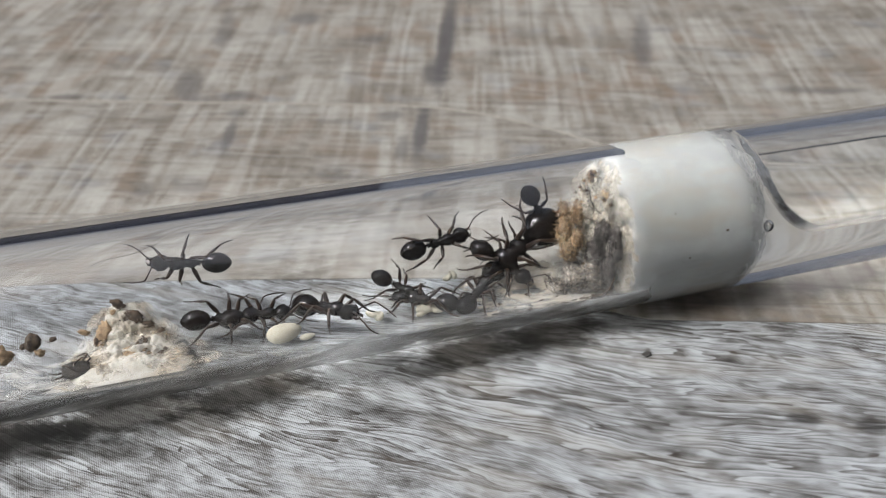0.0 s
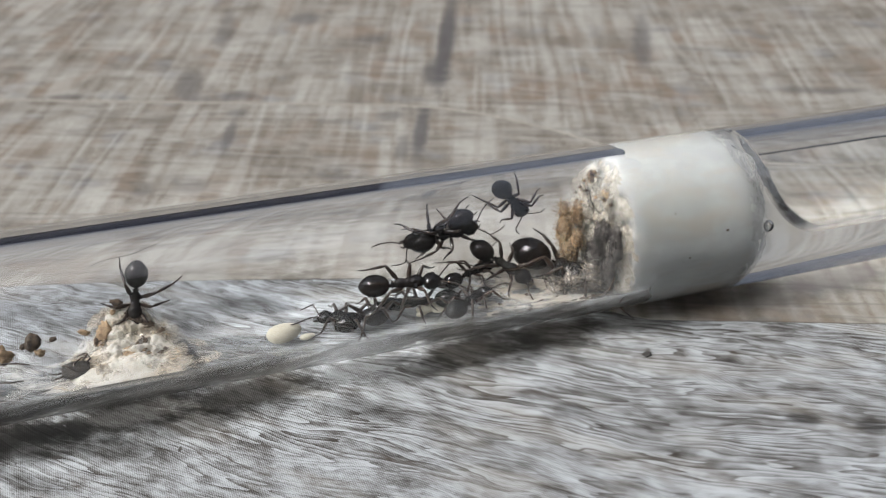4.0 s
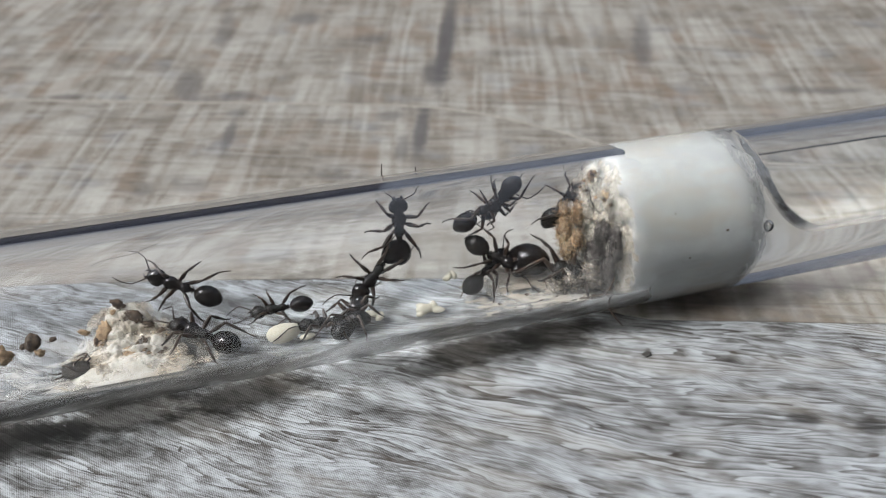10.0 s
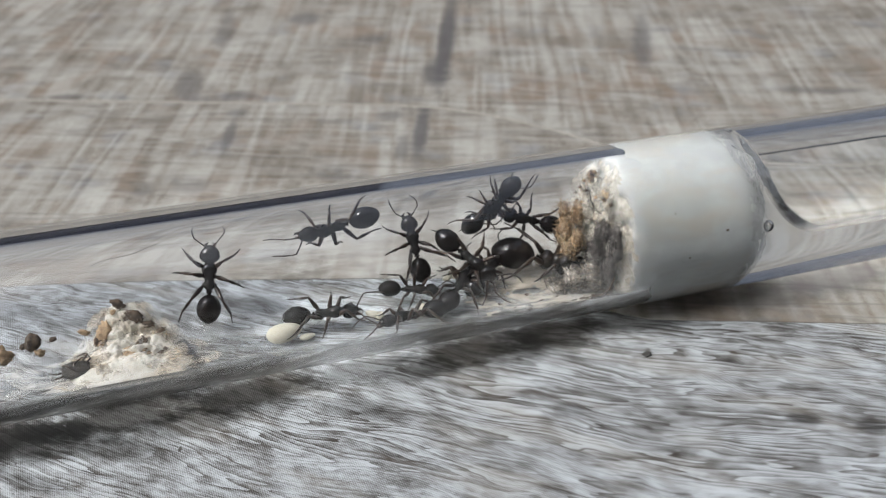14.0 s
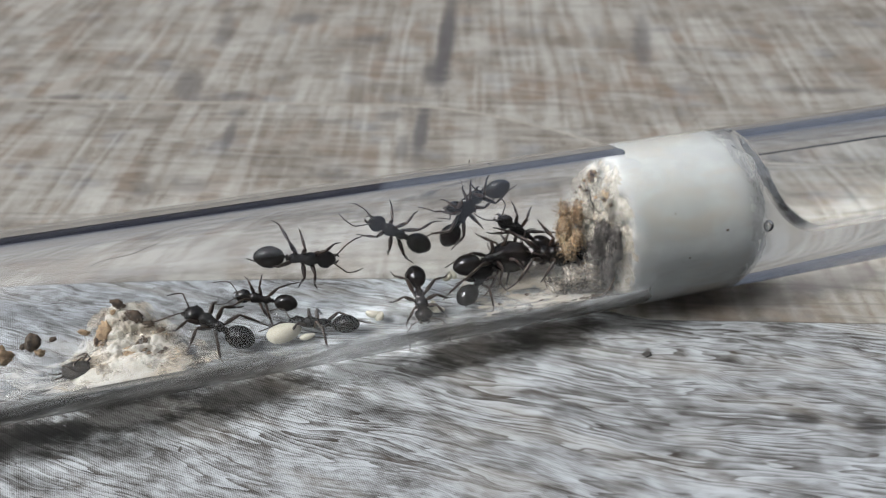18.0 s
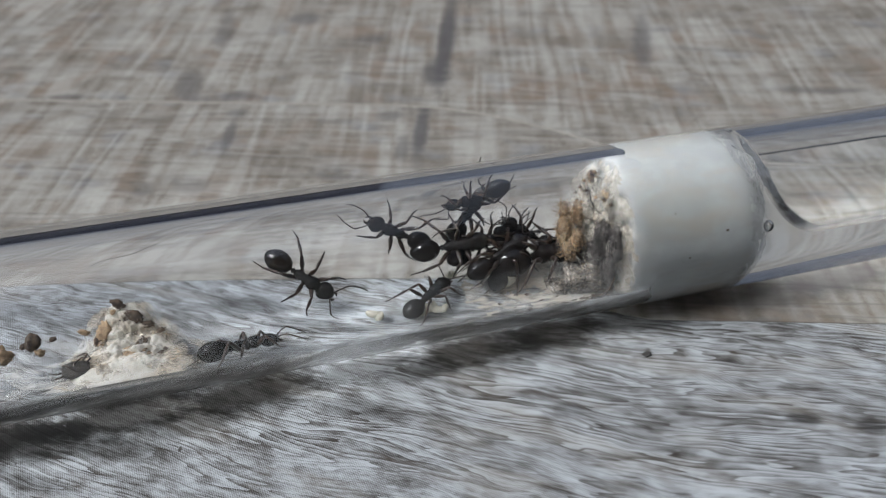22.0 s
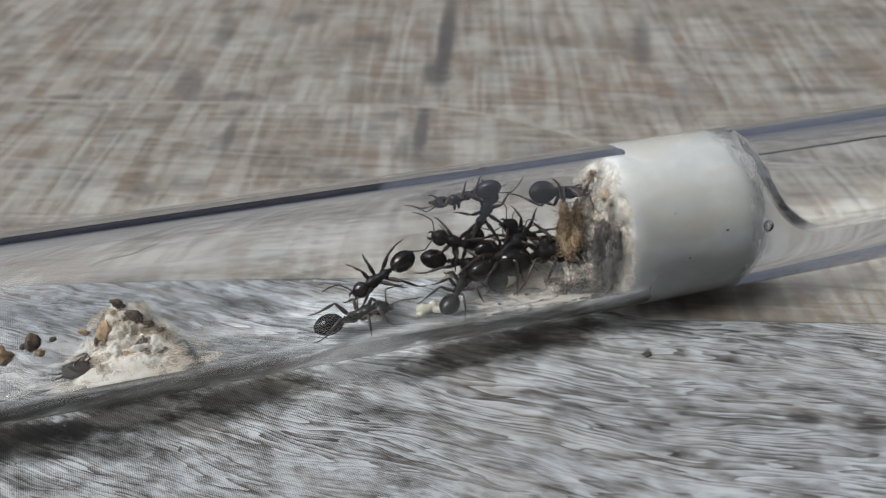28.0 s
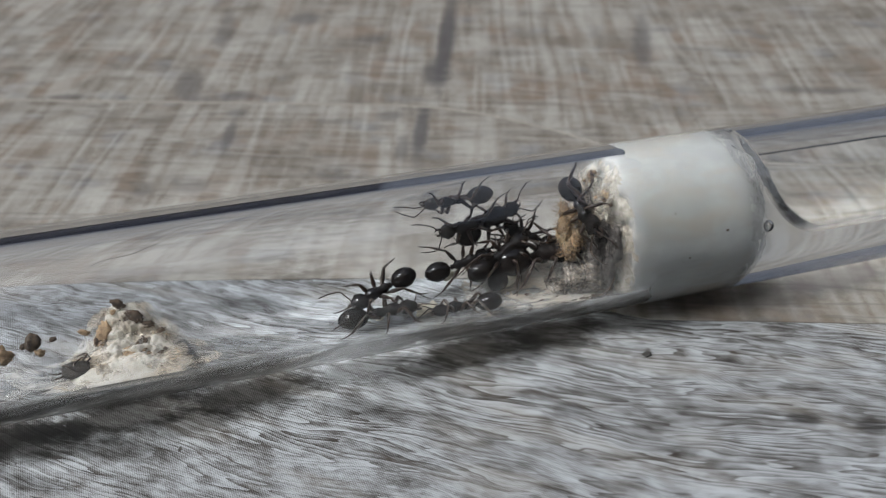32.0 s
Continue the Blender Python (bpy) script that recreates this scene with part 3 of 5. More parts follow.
LEG_MESHES = {(k, s): leg_mesh(k, s) for k in LEGS for s in (-1, 1)}
ANTENNAE = {s: antenna_mesh(s) for s in (-1, 1)}
worker = build_ant("shiny black worker ant inside the glass tube")
WORKERS = {"a": 1.0, "b": 1.08, "q": 1.0, "r": 0.95, "p": 1.1, "s": 0.82, "v": 1.0, "m": 1.05, "g": 0.95, "e": 0.95, "l": 0.95, "n": 1.0, "w": 1.0}
ants = {}
for key, size in WORKERS.items():
    one = worker if not ants else copy_thing(worker, Matrix())
    one.scale = (size, size, size)
    ants[key] = one
queen = build_ant("large black queen ant with a swollen abdomen by the cotton", belly=1.2, chest=1.6)
queen.scale = (1.36, 1.36, 1.36)
ants["queen"] = queen


# ---- the stained face of the plug ----
def face_sheet(off=0.0, seed=3.0):
    """A ragged felted layer on the plug's dry face."""
    bm = bmesh.new()
    seg, steps = 64, 14
    rings = []
    for i in range(steps + 1):
        row = []
        for k in range(seg):
            a = 2 * math.pi * k / seg
            r = 6.7 * i / steps + 0.01
            y, z = r * math.sin(a), -r * math.cos(a)
            w = noise.fractal(Vector((y * 0.5, z * 0.5, seed)), 0.7, 2.1, 5)
            edge = max(0.0, (i / steps - 0.8) / 0.2)
            low = max(0.0, -z / 7.0)
            s = PLUG_0 - 0.5 - off + w * (0.9 + 0.3 * off) * (1 - 0.6 * edge) + edge * edge * 0.9 - 0.3 * low * edge
            row.append(bm.verts.new((s, y, TUBE_R / MM + z)))
        rings.append(row)
    for a, b in zip(rings, rings[1:]):
        for k in range(seg):
            bm.faces.new((a[k], a[(k + 1) % seg], b[(k + 1) % seg], b[k]))
    bm.faces.new(rings[0][::-1])
    if off == 0.0:
        back = bmesh.ops.extrude_face_region(bm, geom=list(bm.faces))["geom"]
        for v in [g for g in back if isinstance(g, bmesh.types.BMVert)]:
            v.co.x += 0.5
    return scaled_mm(bm)


part("stained_face", face_sheet(), COTTON_DIRTY, plug, "beige stained felted cotton face")


for k, (off, open_at) in enumerate(((0.2, 0.50), (0.45, 0.54), (0.8, 0.58))):
    lace = lacy("stained_fuzz", (0.49, 0.425, 0.34), (0.55, 0.525, 0.47), open_at, 700)
    part("loose_fuzz", face_sheet(off, 10.0 + k), lace, plug, "loose beige stained fibres")


for off, open_at in ((0.15, 0.46), (0.4, 0.50), (0.7, 0.53)):
    part("loose_fuzz", plug_tail(off, 30 * off), lacy("wet_fuzz", (0.60, 0.595, 0.57), (0.70, 0.70, 0.69), open_at, 1500), plug, "loose wet white fibres")


def fuzz(bm, rnd, centre, radii, count, length, thick):
    """Loose curled fibres standing out of a lump."""
    for _ in range(count):
        d = Vector((rnd.gauss(0, 1), rnd.gauss(0, 1), rnd.gauss(0, 1))).normalized()
        p = Vector(centre) + Vector((d.x * radii[0], d.y * radii[1], d.z * radii[2])) * 0.85
        pts, q = [p], d
        for _ in range(4):
            q = (q + Vector((rnd.gauss(0, 0.45), rnd.gauss(0, 0.45), rnd.gauss(0, 0.45)))).normalized()
            p = p + q * length / 4
            pts.append(p)
        rod(bm, pts, [thick] * 5, 4)


def inside(v):
    """Keeps a point, in mm, within the bore."""
    y, z = v.y, v.z - TUBE_R / MM
    r = math.hypot(y, z)
    lim = BORE / MM - 0.03
    if r > lim:
        v.y, v.z = y * lim / r, TUBE_R / MM + z * lim / r


def clump(name, label, category, pieces, material, fibres, seed, group=""):
    """A lump of lint or dirt made of several uneven pieces in one felted body."""
    rnd = random.Random(seed)
    bm = bmesh.new()
    for i, (c, r, amount) in enumerate(pieces):
        lumpy(bm, c, tuple(0.72 * q for q in r), amount, 1.6, seed + i)
    for c, r, amount in pieces:
        fuzz(bm, rnd, c, r, fibres, 0.9, 0.022)
    for v in bm.verts:
        inside(v.co)
    ob = tagged(new(name, mesh_from(scaled_mm(bm), name, material)), label, category, group)
    return ob


def wall_point(s, phi, off=0.0):
    f = radians(phi)
    r = BORE / MM - off
    return (s, r * math.sin(f), TUBE_R / MM - r * math.cos(f))


def haze(ob, pieces, material, seed):
    """A looser, lacy coat round a clump, as a part of it."""
    bm = bmesh.new()
    for i, (c, r, amount) in enumerate(pieces):
        for k, grow in enumerate((0.85, 1.1, 1.35)):
            lumpy(bm, c, (r[0] * min(grow, 1.0), r[1] * grow, r[2] * grow), amount * 0.7, 1.5, seed + 4 * i + k, 28, 20)
    for v in bm.verts:
        inside(v.co)
    part("loose_fuzz", scaled_mm(bm), material, ob)


def dirt(name, label, category, pieces, material, lace, fibres, seed):
    ob = clump(name, label, category, pieces, material, fibres, seed)
    haze(ob, pieces, lace, seed + 50)
    return ob


TAN_LACE = lacy("loose_husk", (0.22, 0.13, 0.07), (0.60, 0.47, 0.32), 0.50)
GREY_LINT = cotton_of("grey_lint", (0.30, 0.27, 0.23), (0.16, 0.12, 0.09), 0.6)
WISP_LACE = lacy("loose_grey_lint", (0.10, 0.085, 0.07), (0.45, 0.40, 0.35), 0.52)
dirt("dirt_clump", "dark grey fuzzy dirt clump on the cotton face", "dirt",
     [((29.9, -2.6, 8.0), (0.6, 1.2, 1.9), 0.55), ((29.9, -4.4, 9.4), (0.5, 1.0, 1.4), 0.6), ((29.7, -1.6, 5.8), (0.6, 1.1, 1.1), 0.6),
      ((29.8, -4.2, 6.4), (0.5, 0.9, 1.6), 0.6)], SMUT, SMUT_LACE, 40, 3)
dirt("lint_wisp", "greyish brown wisp of lint under the queen ant", "lint",
     [((29.0, 0.2, 2.9), (0.7, 1.2, 0.5), 0.5), ((28.4, -1.6, 2.4), (1.0, 1.0, 0.35), 0.6), ((29.8, -2.6, 3.4), (0.6, 0.9, 0.7), 0.6),
      ((27.8, -1.6, 3.5), (0.8, 1.2, 0.6), 0.6), ((28.8, -3.2, 5.0), (0.6, 0.9, 1.0), 0.6), ((26.4, -1.0, 2.2), (0.9, 1.0, 0.3), 0.6)], GREY_LINT, WISP_LACE, 60, 8)
dirt("brown_husk", "crumpled tan cocoon husk beside the queen ant", "husk",
     [((28.9, 3.6, 6.0), (0.6, 1.0, 1.4), 0.45), ((29.2, 2.4, 4.2), (0.6, 0.9, 1.1), 0.5), ((28.7, 4.2, 7.8), (0.4, 0.6, 0.8), 0.5),
      ((28.0, 2.2, 6.6), (0.6, 0.8, 1.2), 0.55), ((28.2, 1.2, 5.0), (0.6, 0.8, 1.0), 0.55), ((28.6, 0.2, 6.8), (0.5, 0.6, 0.9), 0.5)], TAN, TAN_LACE, 60, 12)
dirt("food_remains", "reddish brown food remains on the stained cotton", "remains",
     [((29.6, 3.0, 8.0), (0.35, 0.8, 1.0), 0.5), ((29.8, 1.4, 13.0), (0.25, 0.5, 0.35), 0.5), ((29.8, -1.8, 13.2), (0.25, 0.35, 0.3), 0.5)], TAN, TAN_LACE, 10, 15)
for i, (y, z, r) in enumerate([(1.1, 13.6, 0.3), (0.6, 13.9, 0.2), (-1.9, 12.6, 0.24), (2.6, 12.0, 0.22), (3.3, 10.9, 0.2), (-0.2, 11.8, 0.16),
                               (1.9, 11.3, 0.15), (2.6, 9.6, 0.18), (-3.2, 12.9, 0.14), (0.4, 3.4, 0.2), (4.2, 9.8, 0.16)]):
    bm = bmesh.new()
    lumpy(bm, (29.75, y, z), (0.15, 0.9 * r, r * 0.6), 0.9, 2.0, 40 + i, 16, 12)
    tagged(new("speck", mesh_from(scaled_mm(bm), "speck", (CRUMB, TAN)[i % 2])), "dark brown speck of dirt on the cotton face", "speck", "specks on the cotton")

# tiny specks caught in the wet plug
for i, (s, phi, r) in enumerate([(40.2, -112, 0.10), (36.5, -95, 0.07), (43.0, -60, 0.08), (35.2, -130, 0.07), (38.4, -40, 0.06)]):
    bm = bmesh.new()
    lumpy(bm, (0, 0, 0), (r * 1.4, r, r * 0.5), 0.6, 2.0, 240 + i, 12, 8)
    ob = tagged(new("speck", mesh_from(scaled_mm(bm), "speck", CRUMB)), "tiny dark speck on the side of the wet plug", "speck", "specks on the plug")
    ob.matrix_basis = perch(s, phi, 35 * i, 0.01)

# crumbs on the glass below the plug
rnd = random.Random(5)
for i, (s, phi, r) in enumerate([(30.3, -46, 0.34), (29.9, -44, 0.26), (29.4, -43, 0.3), (28.7, -45, 0.22), (27.9, -42, 0.3), (27.0, -40, 0.2), (25.7, -44, 0.22),
                                 (22.3, -46, 0.24), (20.4, -15, 0.2), (23.5, -7, 0.2), (24.4, -22, 0.16), (26.1, -20, 0.14), (21.5, -28, 0.14), (29.2, -36, 0.3)]):
    bm = bmesh.new()
    lumpy(bm, (0, 0, r * 0.35), (r * rnd.uniform(0.9, 1.6), r, r * 0.6), 0.5, 1.8, 60 + i, 12, 8)
    ob = tagged(new("crumb", mesh_from(scaled_mm(bm), "crumb", CRUMB)), "small dark crumb on the inside of the glass", "crumb", "crumbs on the glass")
    ob.matrix_basis = perch(s, phi, rnd.uniform(0, 180))

# white lint under the plug's edge and threads of root-like fibre
bm = bmesh.new()
rod(bm, [(29.9, -5.5, 6.6), (29.7, -5.4, 5.2), (29.2, -5.1, 4.0), (29.5, -4.5, 3.4)], [0.05, 0.1, 0.12, 0.05], 6)
rod(bm, [(29.2, -5.1, 4.0), (28.2, -4.6, 3.4), (27.4, -4.4, 3.2)], [0.1, 0.07, 0.03], 6)
tagged(new("leg_fragment", mesh_from(scaled_mm(bm), "leg_fragment", CRUMB)), "thin dark brown broken insect leg by the cotton", "fragment")
bm = bmesh.new()
rod(bm, [(30.6, -2.2, 9.0), (29.6, -1.2, 9.8), (29.2, 0.2, 9.4), (29.0, 0.9, 8.4)], [0.06, 0.06, 0.05, 0.03], 6)
rod(bm, [(30.4, 0.6, 9.6), (29.8, 0.9, 10.9), (29.5, 0.8, 12.0)], [0.07, 0.06, 0.03], 6)
tagged(new("leg_fragment", mesh_from(scaled_mm(bm), "leg_fragment", LEG)), "curved dark insect leg stuck to the cotton face", "fragment")

# ---- the waste heap ----
heap = tagged(new("waste_heap"), "pale fluffy heap of nest waste with brown crumbs", "waste heap")
rnd = random.Random(21)


def mound(spread, lift, seed):
    """A felted patch on the bore, thick in the middle, with a torn edge; it tapers upwards."""
    bm = bmesh.new()
    ns, np_ = 96, 84
    grid = []
    for j in range(np_ + 1):
        k = j / np_
        phi = -33 + 87 * k
        half = (1.1 + 5.2 * (1 - k) ** 0.8 * min(1.0, 0.6 + 1.6 * k)) * spread
        mid = -14.5 + 1.0 * (1 - k)
        row = []
        for i in range(ns + 1):
            x = 2 * i / ns - 1
            q = Vector((x * half * 0.55 + seed, phi * 0.075, seed))
            big, small = noise.fractal(q, 0.9, 2.0, 5), noise.fractal(q * 3.1, 0.8, 2.1, 4)
            thick = max(0.0, 1 - x * x) ** 0.7 * min(1.0, k * 5) * min(1.0, (1 - k) * 6 + 0.25)
            up = lift * thick * (1.15 + 0.75 * big) + 0.16 * small * thick + 0.05
            row.append(bm.verts.new(wall_point(mid + x * half * (1 + 0.22 * noise.noise(Vector((phi * 0.11, x * 1.5, seed)))), phi, max(up, 0.05))))
        grid.append(row)
    for r0, r1 in zip(grid, grid[1:]):
        for i in range(ns):
            bm.faces.new((r0[i], r0[i + 1], r1[i + 1], r1[i]))
    back = bmesh.ops.extrude_face_region(bm, geom=list(bm.faces))["geom"]
    for v in [g for g in back if isinstance(g, bmesh.types.BMVert)]:     # the under side lies on the glass
        f = math.atan2(v.co.y, TUBE_R / MM - v.co.z)
        v.co = Vector(wall_point(v.co.x, math.degrees(f), 0.03))
    return bm


bm = mound(0.95, 1.2, 3.0)
for i, (s, phi, r) in enumerate([(-14.4, 44, (1.0, 1.0, 0.8)), (-13.8, 30, (2.0, 1.6, 0.8)), (-13.4, 10, (3.4, 2.2, 0.8)), (-13.4, -10, (4.4, 2.0, 0.6))]):
    fuzz(bm, rnd, wall_point(s, phi, 0.6), r, 130, 0.8, 0.010)
for v in bm.verts:
    inside(v.co)
part("lint", scaled_mm(bm), LINT, heap)
for spread, lift in ((1.05, 1.2), (1.2, 1.0), (1.4, 0.6)):
    part("loose_fuzz", scaled_mm(mound(spread, lift, 3.0 + spread)), LINT_LACE, heap)
for i, (s, phi, up, r, mat) in enumerate([(-14.7, 55, 1.3, 0.42, CRUMB), (-13.4, 40, 1.5, 0.62, CRUMB), (-14.3, 38, 1.5, 0.3, CRUMB), (-16.2, 29, 1.4, 0.7, TAN), (-16.4, 24, 1.3, 0.5, CRUMB),
                                          (-12.3, 30, 1.4, 0.4, CRUMB), (-11.3, 22, 1.2, 0.3, CRUMB), (-13.6, 0, 1.3, 1.0, TAN), (-12.9, 6, 1.6, 0.6, CRUMB), (-11.5, -2, 0.9, 0.3, CRUMB),
                                          (-11.0, 2, 0.9, 0.22, CRUMB), (-17.9, 33, 1.2, 0.3, TAN), (-15.0, -8, 1.1, 0.3, TAN), (-13.0, -18, 0.9, 0.24, CRUMB), (-14.6, 14, 1.3, 0.26, CRUMB),
                                          (-10.3, -8, 0.7, 0.2, CRUMB), (-15.2, 48, 1.3, 0.24, TAN), (-12.8, 18, 1.3, 0.2, CRUMB)]):
    bm = bmesh.new()
    lumpy(bm, (0, 0, 0), (r * rnd.uniform(1.1, 1.7), r * 0.85, r * 0.4), 0.6, 1.9, 120 + i, 20, 14)
    part("crumb", scaled_mm(bm), mat, heap, at=perch(s, phi, rnd.uniform(0, 180), 0.85 * up))
scraps = []
for i, (s, phi, r, mat, what) in enumerate([(-22.5, 33, 0.75, CRUMB, "dark brown"), (-21.9, 24, 0.4, TAN, "light brown"), (-25.0, 26, 0.9, TAN, "light brown"), (-20.8, 34, 0.3, CRUMB, "dark brown"), (-23.4, 32, 0.26, CRUMB, "dark brown")]):
    bm = bmesh.new()
    lumpy(bm, (0, 0, r * 0.4), (r * 0.8, r, r * 0.8), 0.6, 1.7, 150 + i, 16, 12)
    ob = tagged(new("food_scrap", mesh_from(scaled_mm(bm), "food_scrap", mat)), what + " scrap of food lying in the glass tube", "scrap", "food scraps")
    ob.matrix_basis = perch(s, phi, 40 * i)
# a thin felt of lint on the glass round the heap
film = Nodes("lint_film")
veil = film.noise(film.scaled(260, 420, 420), 1, 6, 0.65, 0.5)
film.set(Base_Color=(0.68, 0.67, 0.64, 1), Roughness=0.95, Alpha=film.ramp(veil, (0.36, 0.0), (0.68, 0.62)))
bm = bmesh.new()
grid = [[bm.verts.new(wall_point(-29 + 20.5 * i / 60, -36 + 84 * j / 40 * (0.8 + 0.2 * math.sin(i * 0.21)), 0.06)) for j in range(41)] for i in range(61)]
for i in range(60):
    for j in range(40):
        if noise.fractal(Vector((i * 0.13, j * 0.15, 9.0)), 0.8, 2.0, 4) > -0.35 + 1.1 * (abs(j - 20) / 20) ** 3 + 0.9 * (max(0, i - 30) / 30) ** 4:
            bm.faces.new((grid[i][j], grid[i + 1][j], grid[i + 1][j + 1], grid[i][j + 1]))
bmesh.ops.delete(bm, geom=[v for v in bm.verts if not v.link_faces], context="VERTS")
tagged(new("lint_film", mesh_from(scaled_mm(bm), "lint_film", film.mat)), "thin pale film of lint fibres on the glass", "lint", kind="stuff")

# a beige felt trodden on to the glass before the plug
felt = Nodes("trodden_felt")
veil = felt.noise(felt.scaled(240, 420, 420, at=(5, 1, 2)), 1, 6, 0.65, 0.5)
tint = felt.noise(felt.scaled(300, 300, 300), 1, 4)
felt.set(Base_Color=felt.ramp(tint, (0.4, (0.38, 0.335, 0.275)), (0.62, (0.47, 0.445, 0.40))), Roughness=0.95, Alpha=felt.ramp(veil, (0.31, 0.0), (0.6, 0.85)))
bm = bmesh.new()
grid = [[bm.verts.new(wall_point(17 + 14.5 * i / 50, -58 + 92 * j / 40, 0.05)) for j in range(41)] for i in range(51)]
for i in range(50):
    for j in range(40):
        if noise.fractal(Vector((i * 0.13, j * 0.15, 4.0)), 0.8, 2.0, 4) > -0.5 + 1.3 * (abs(j - 20) / 20) ** 4 + 0.9 * (max(0, 26 - i) / 26) ** 2:
            bm.faces.new((grid[i][j], grid[i + 1][j], grid[i + 1][j + 1], grid[i][j + 1]))
bmesh.ops.delete(bm, geom=[v for v in bm.verts if not v.link_faces], context="VERTS")
tagged(new("trodden_felt", mesh_from(scaled_mm(bm), "trodden_felt", felt.mat)), "thin beige felt of cotton fibres on the glass", "lint", kind="stuff")

# ---- a dead ant, curled up ----
DUSTY = crumb_of("dusty_chitin", (0.006, 0.005, 0.0042), (0.05, 0.04, 0.032))


def build_dead_ant():
    root = tagged(new("dead_ant"), "dead curled up grey-brown ant lying by the waste heap", "ant", "dead ants")
    bm = bmesh.new()
    lumpy(bm, (0, 0, 0.95), (1.3, 1.0, 0.9), 0.12, 1.6, 411, 28, 20)
    part("gaster", scaled_mm(bm), DUSTY, root)
    bm = bmesh.new()
    blob(bm, (0.75, 0.75, 0.8), (0.62, 0.4, 0.42))
    blob(bm, (0.1, 1.1, 0.75), (0.55, 0.36, 0.4))
    part("thorax", scaled_mm(bm), DUSTY, root)
    bm = bmesh.new()
    blob(bm, (-0.75, 0.95, 0.8), (0.55, 0.5, 0.42), head_shape)
    part("head", scaled_mm(bm), DUSTY, root)
    for pts in (((0.6, 0.8, 1.1), (1.3, 1.5, 1.5), (0.9, 2.3, 1.2), (0.0, 2.2, 0.9), (-0.5, 2.1, 0.7)),
                ((0.9, 0.5, 1.0), (1.5, 0.9, 1.3), (1.2, 1.9, 1.3), (0.5, 2.3, 1.0), (0.2, 2.5, 0.6)),
                ((-1.0, 0.2, 0.9), (-1.7, 0.0, 1.0), (-2.1, 0.6, 0.7), (-2.5, 1.4, 0.4)),
                ((-0.9, -0.3, 0.8), (-1.6, -0.6, 0.9), (-2.1, -0.3, 0.6), (-2.4, 0.6, 0.4)),
                ((-0.3, -0.6, 1.5), (0.2, -0.1, 2.0), (0.9, 0.6, 1.9), (1.3, 0.9, 1.4)),
                ((0.3, -0.9, 1.2), (-0.4, -0.5, 1.9), (-0.9, 0.3, 1.7), (-1.1, 0.8, 1.2))):
        bm = bmesh.new()
        rod(bm, pts, [0.11, 0.10, 0.075, 0.055, 0.03][:len(pts)], 7)
        part("leg", scaled_mm(bm), LEG, root)
    return root


dead = build_dead_ant()
dead.matrix_basis = perch(-18.5, -8, 10, 0.1) @ Matrix.Scale(0.9, 4)


# ---- brood ----
def larva(label, s, phi, length, width, heading, bend=0.15):
    bm = bmesh.new()

    def bean(p):
        taper = 1.0 - 0.18 * p.x
        ring = 1.0 - 0.03 * math.cos(p.x * 22)
        return Vector((p.x, p.y * taper * ring + bend * p.x * p.x, p.z * taper * ring))
    blob(bm, (0, 0, width), (length, width, width), bean, 24, 26)
    ob = tagged(new("larva", mesh_from(scaled_mm(bm), "larva", BROOD)), label, "larva", "ant brood")
    ob.matrix_basis = perch(s, phi, heading, 0.02)
    return ob


brood = larva("plump creamy white ant larva on the glass", -0.3, -10, 1.65, 1.0, 12)
small_brood = larva("small flat white larva beside the big one", 1.7, -14, 0.75, 0.35, 10)
larva("small white curled larva on the glass", 8.2, 1, 0.8, 0.38, -20, 0.5)
larva("small white curled larva on the glass", 8.8, -3, 0.7, 0.36, 60, 0.4)
for s, phi, h, a in [(13.2, -6, 10, 0.95), (14.0, -3, 70, 0.8), (13.0, -1, 130, 0.7), (14.3, -9, -30, 0.7), (12.7, -10, 30, 0.6)]:
    larva("pale cream larva lying in a small pile", s, phi, a, a * 0.55, h, 0.3)
larva("tiny white larva near the queen", 16.4, 28, 0.6, 0.34, 40, 0.4)
larva("tiny white larva near the queen", 17.0, 30, 0.55, 0.3, 110, 0.4)

# ---- air bubbles in the water, a hair on the glass ----
AIR = glass_of("air_in_water", 0.75)
for x, y, z, r in [(44.9, -5.5, 9.7, 0.5), (45.2, -4.6, 8.4, 0.2), (46.0, 3.8, 12.3, 0.45), (47.3, 2.2, 12.6, 0.16)]:
    bm = bmesh.new()
    blob(bm, (x, y, z), (r, r, r), None, 20, 14)
    tagged(new("air_bubble", mesh_from(scaled_mm(bm), "air_bubble", AIR)), "small round air bubble in the water", "bubble", "air bubbles")
bm = bmesh.new()
pts = [wall_point(-16.4 + 6.3 * k / 8, 92 + 13 * k / 8 + 1.5 * math.sin(k), 0.05) for k in range(9)]
rod(bm, pts, [0.025] * 9, 5)
tagged(new("hair", mesh_from(scaled_mm(bm), "hair", LEG)), "thin dark hair stuck to the inside of the glass", "hair")

# ---- crumbs on the table ----
for i, (x, y, r) in enumerate([(32.3, -10.0, 0.3), (-10.2, -9.9, 0.16), (-15.0, -8.0, 0.14)]):
    bm = bmesh.new()
    lumpy(bm, (0, 0, r * 0.3), (r * 1.3, r, r * 0.5), 0.5, 1.8, 200 + i, 12, 8)
    ob = tagged(new("crumb", mesh_from(scaled_mm(bm), "crumb", SMUT)), "tiny dark crumb lying on the wood print", "crumb", "crumbs on the table")
    ob.matrix_basis = pose(x * MM, y * MM, 0, 0, 0, 60 * i)


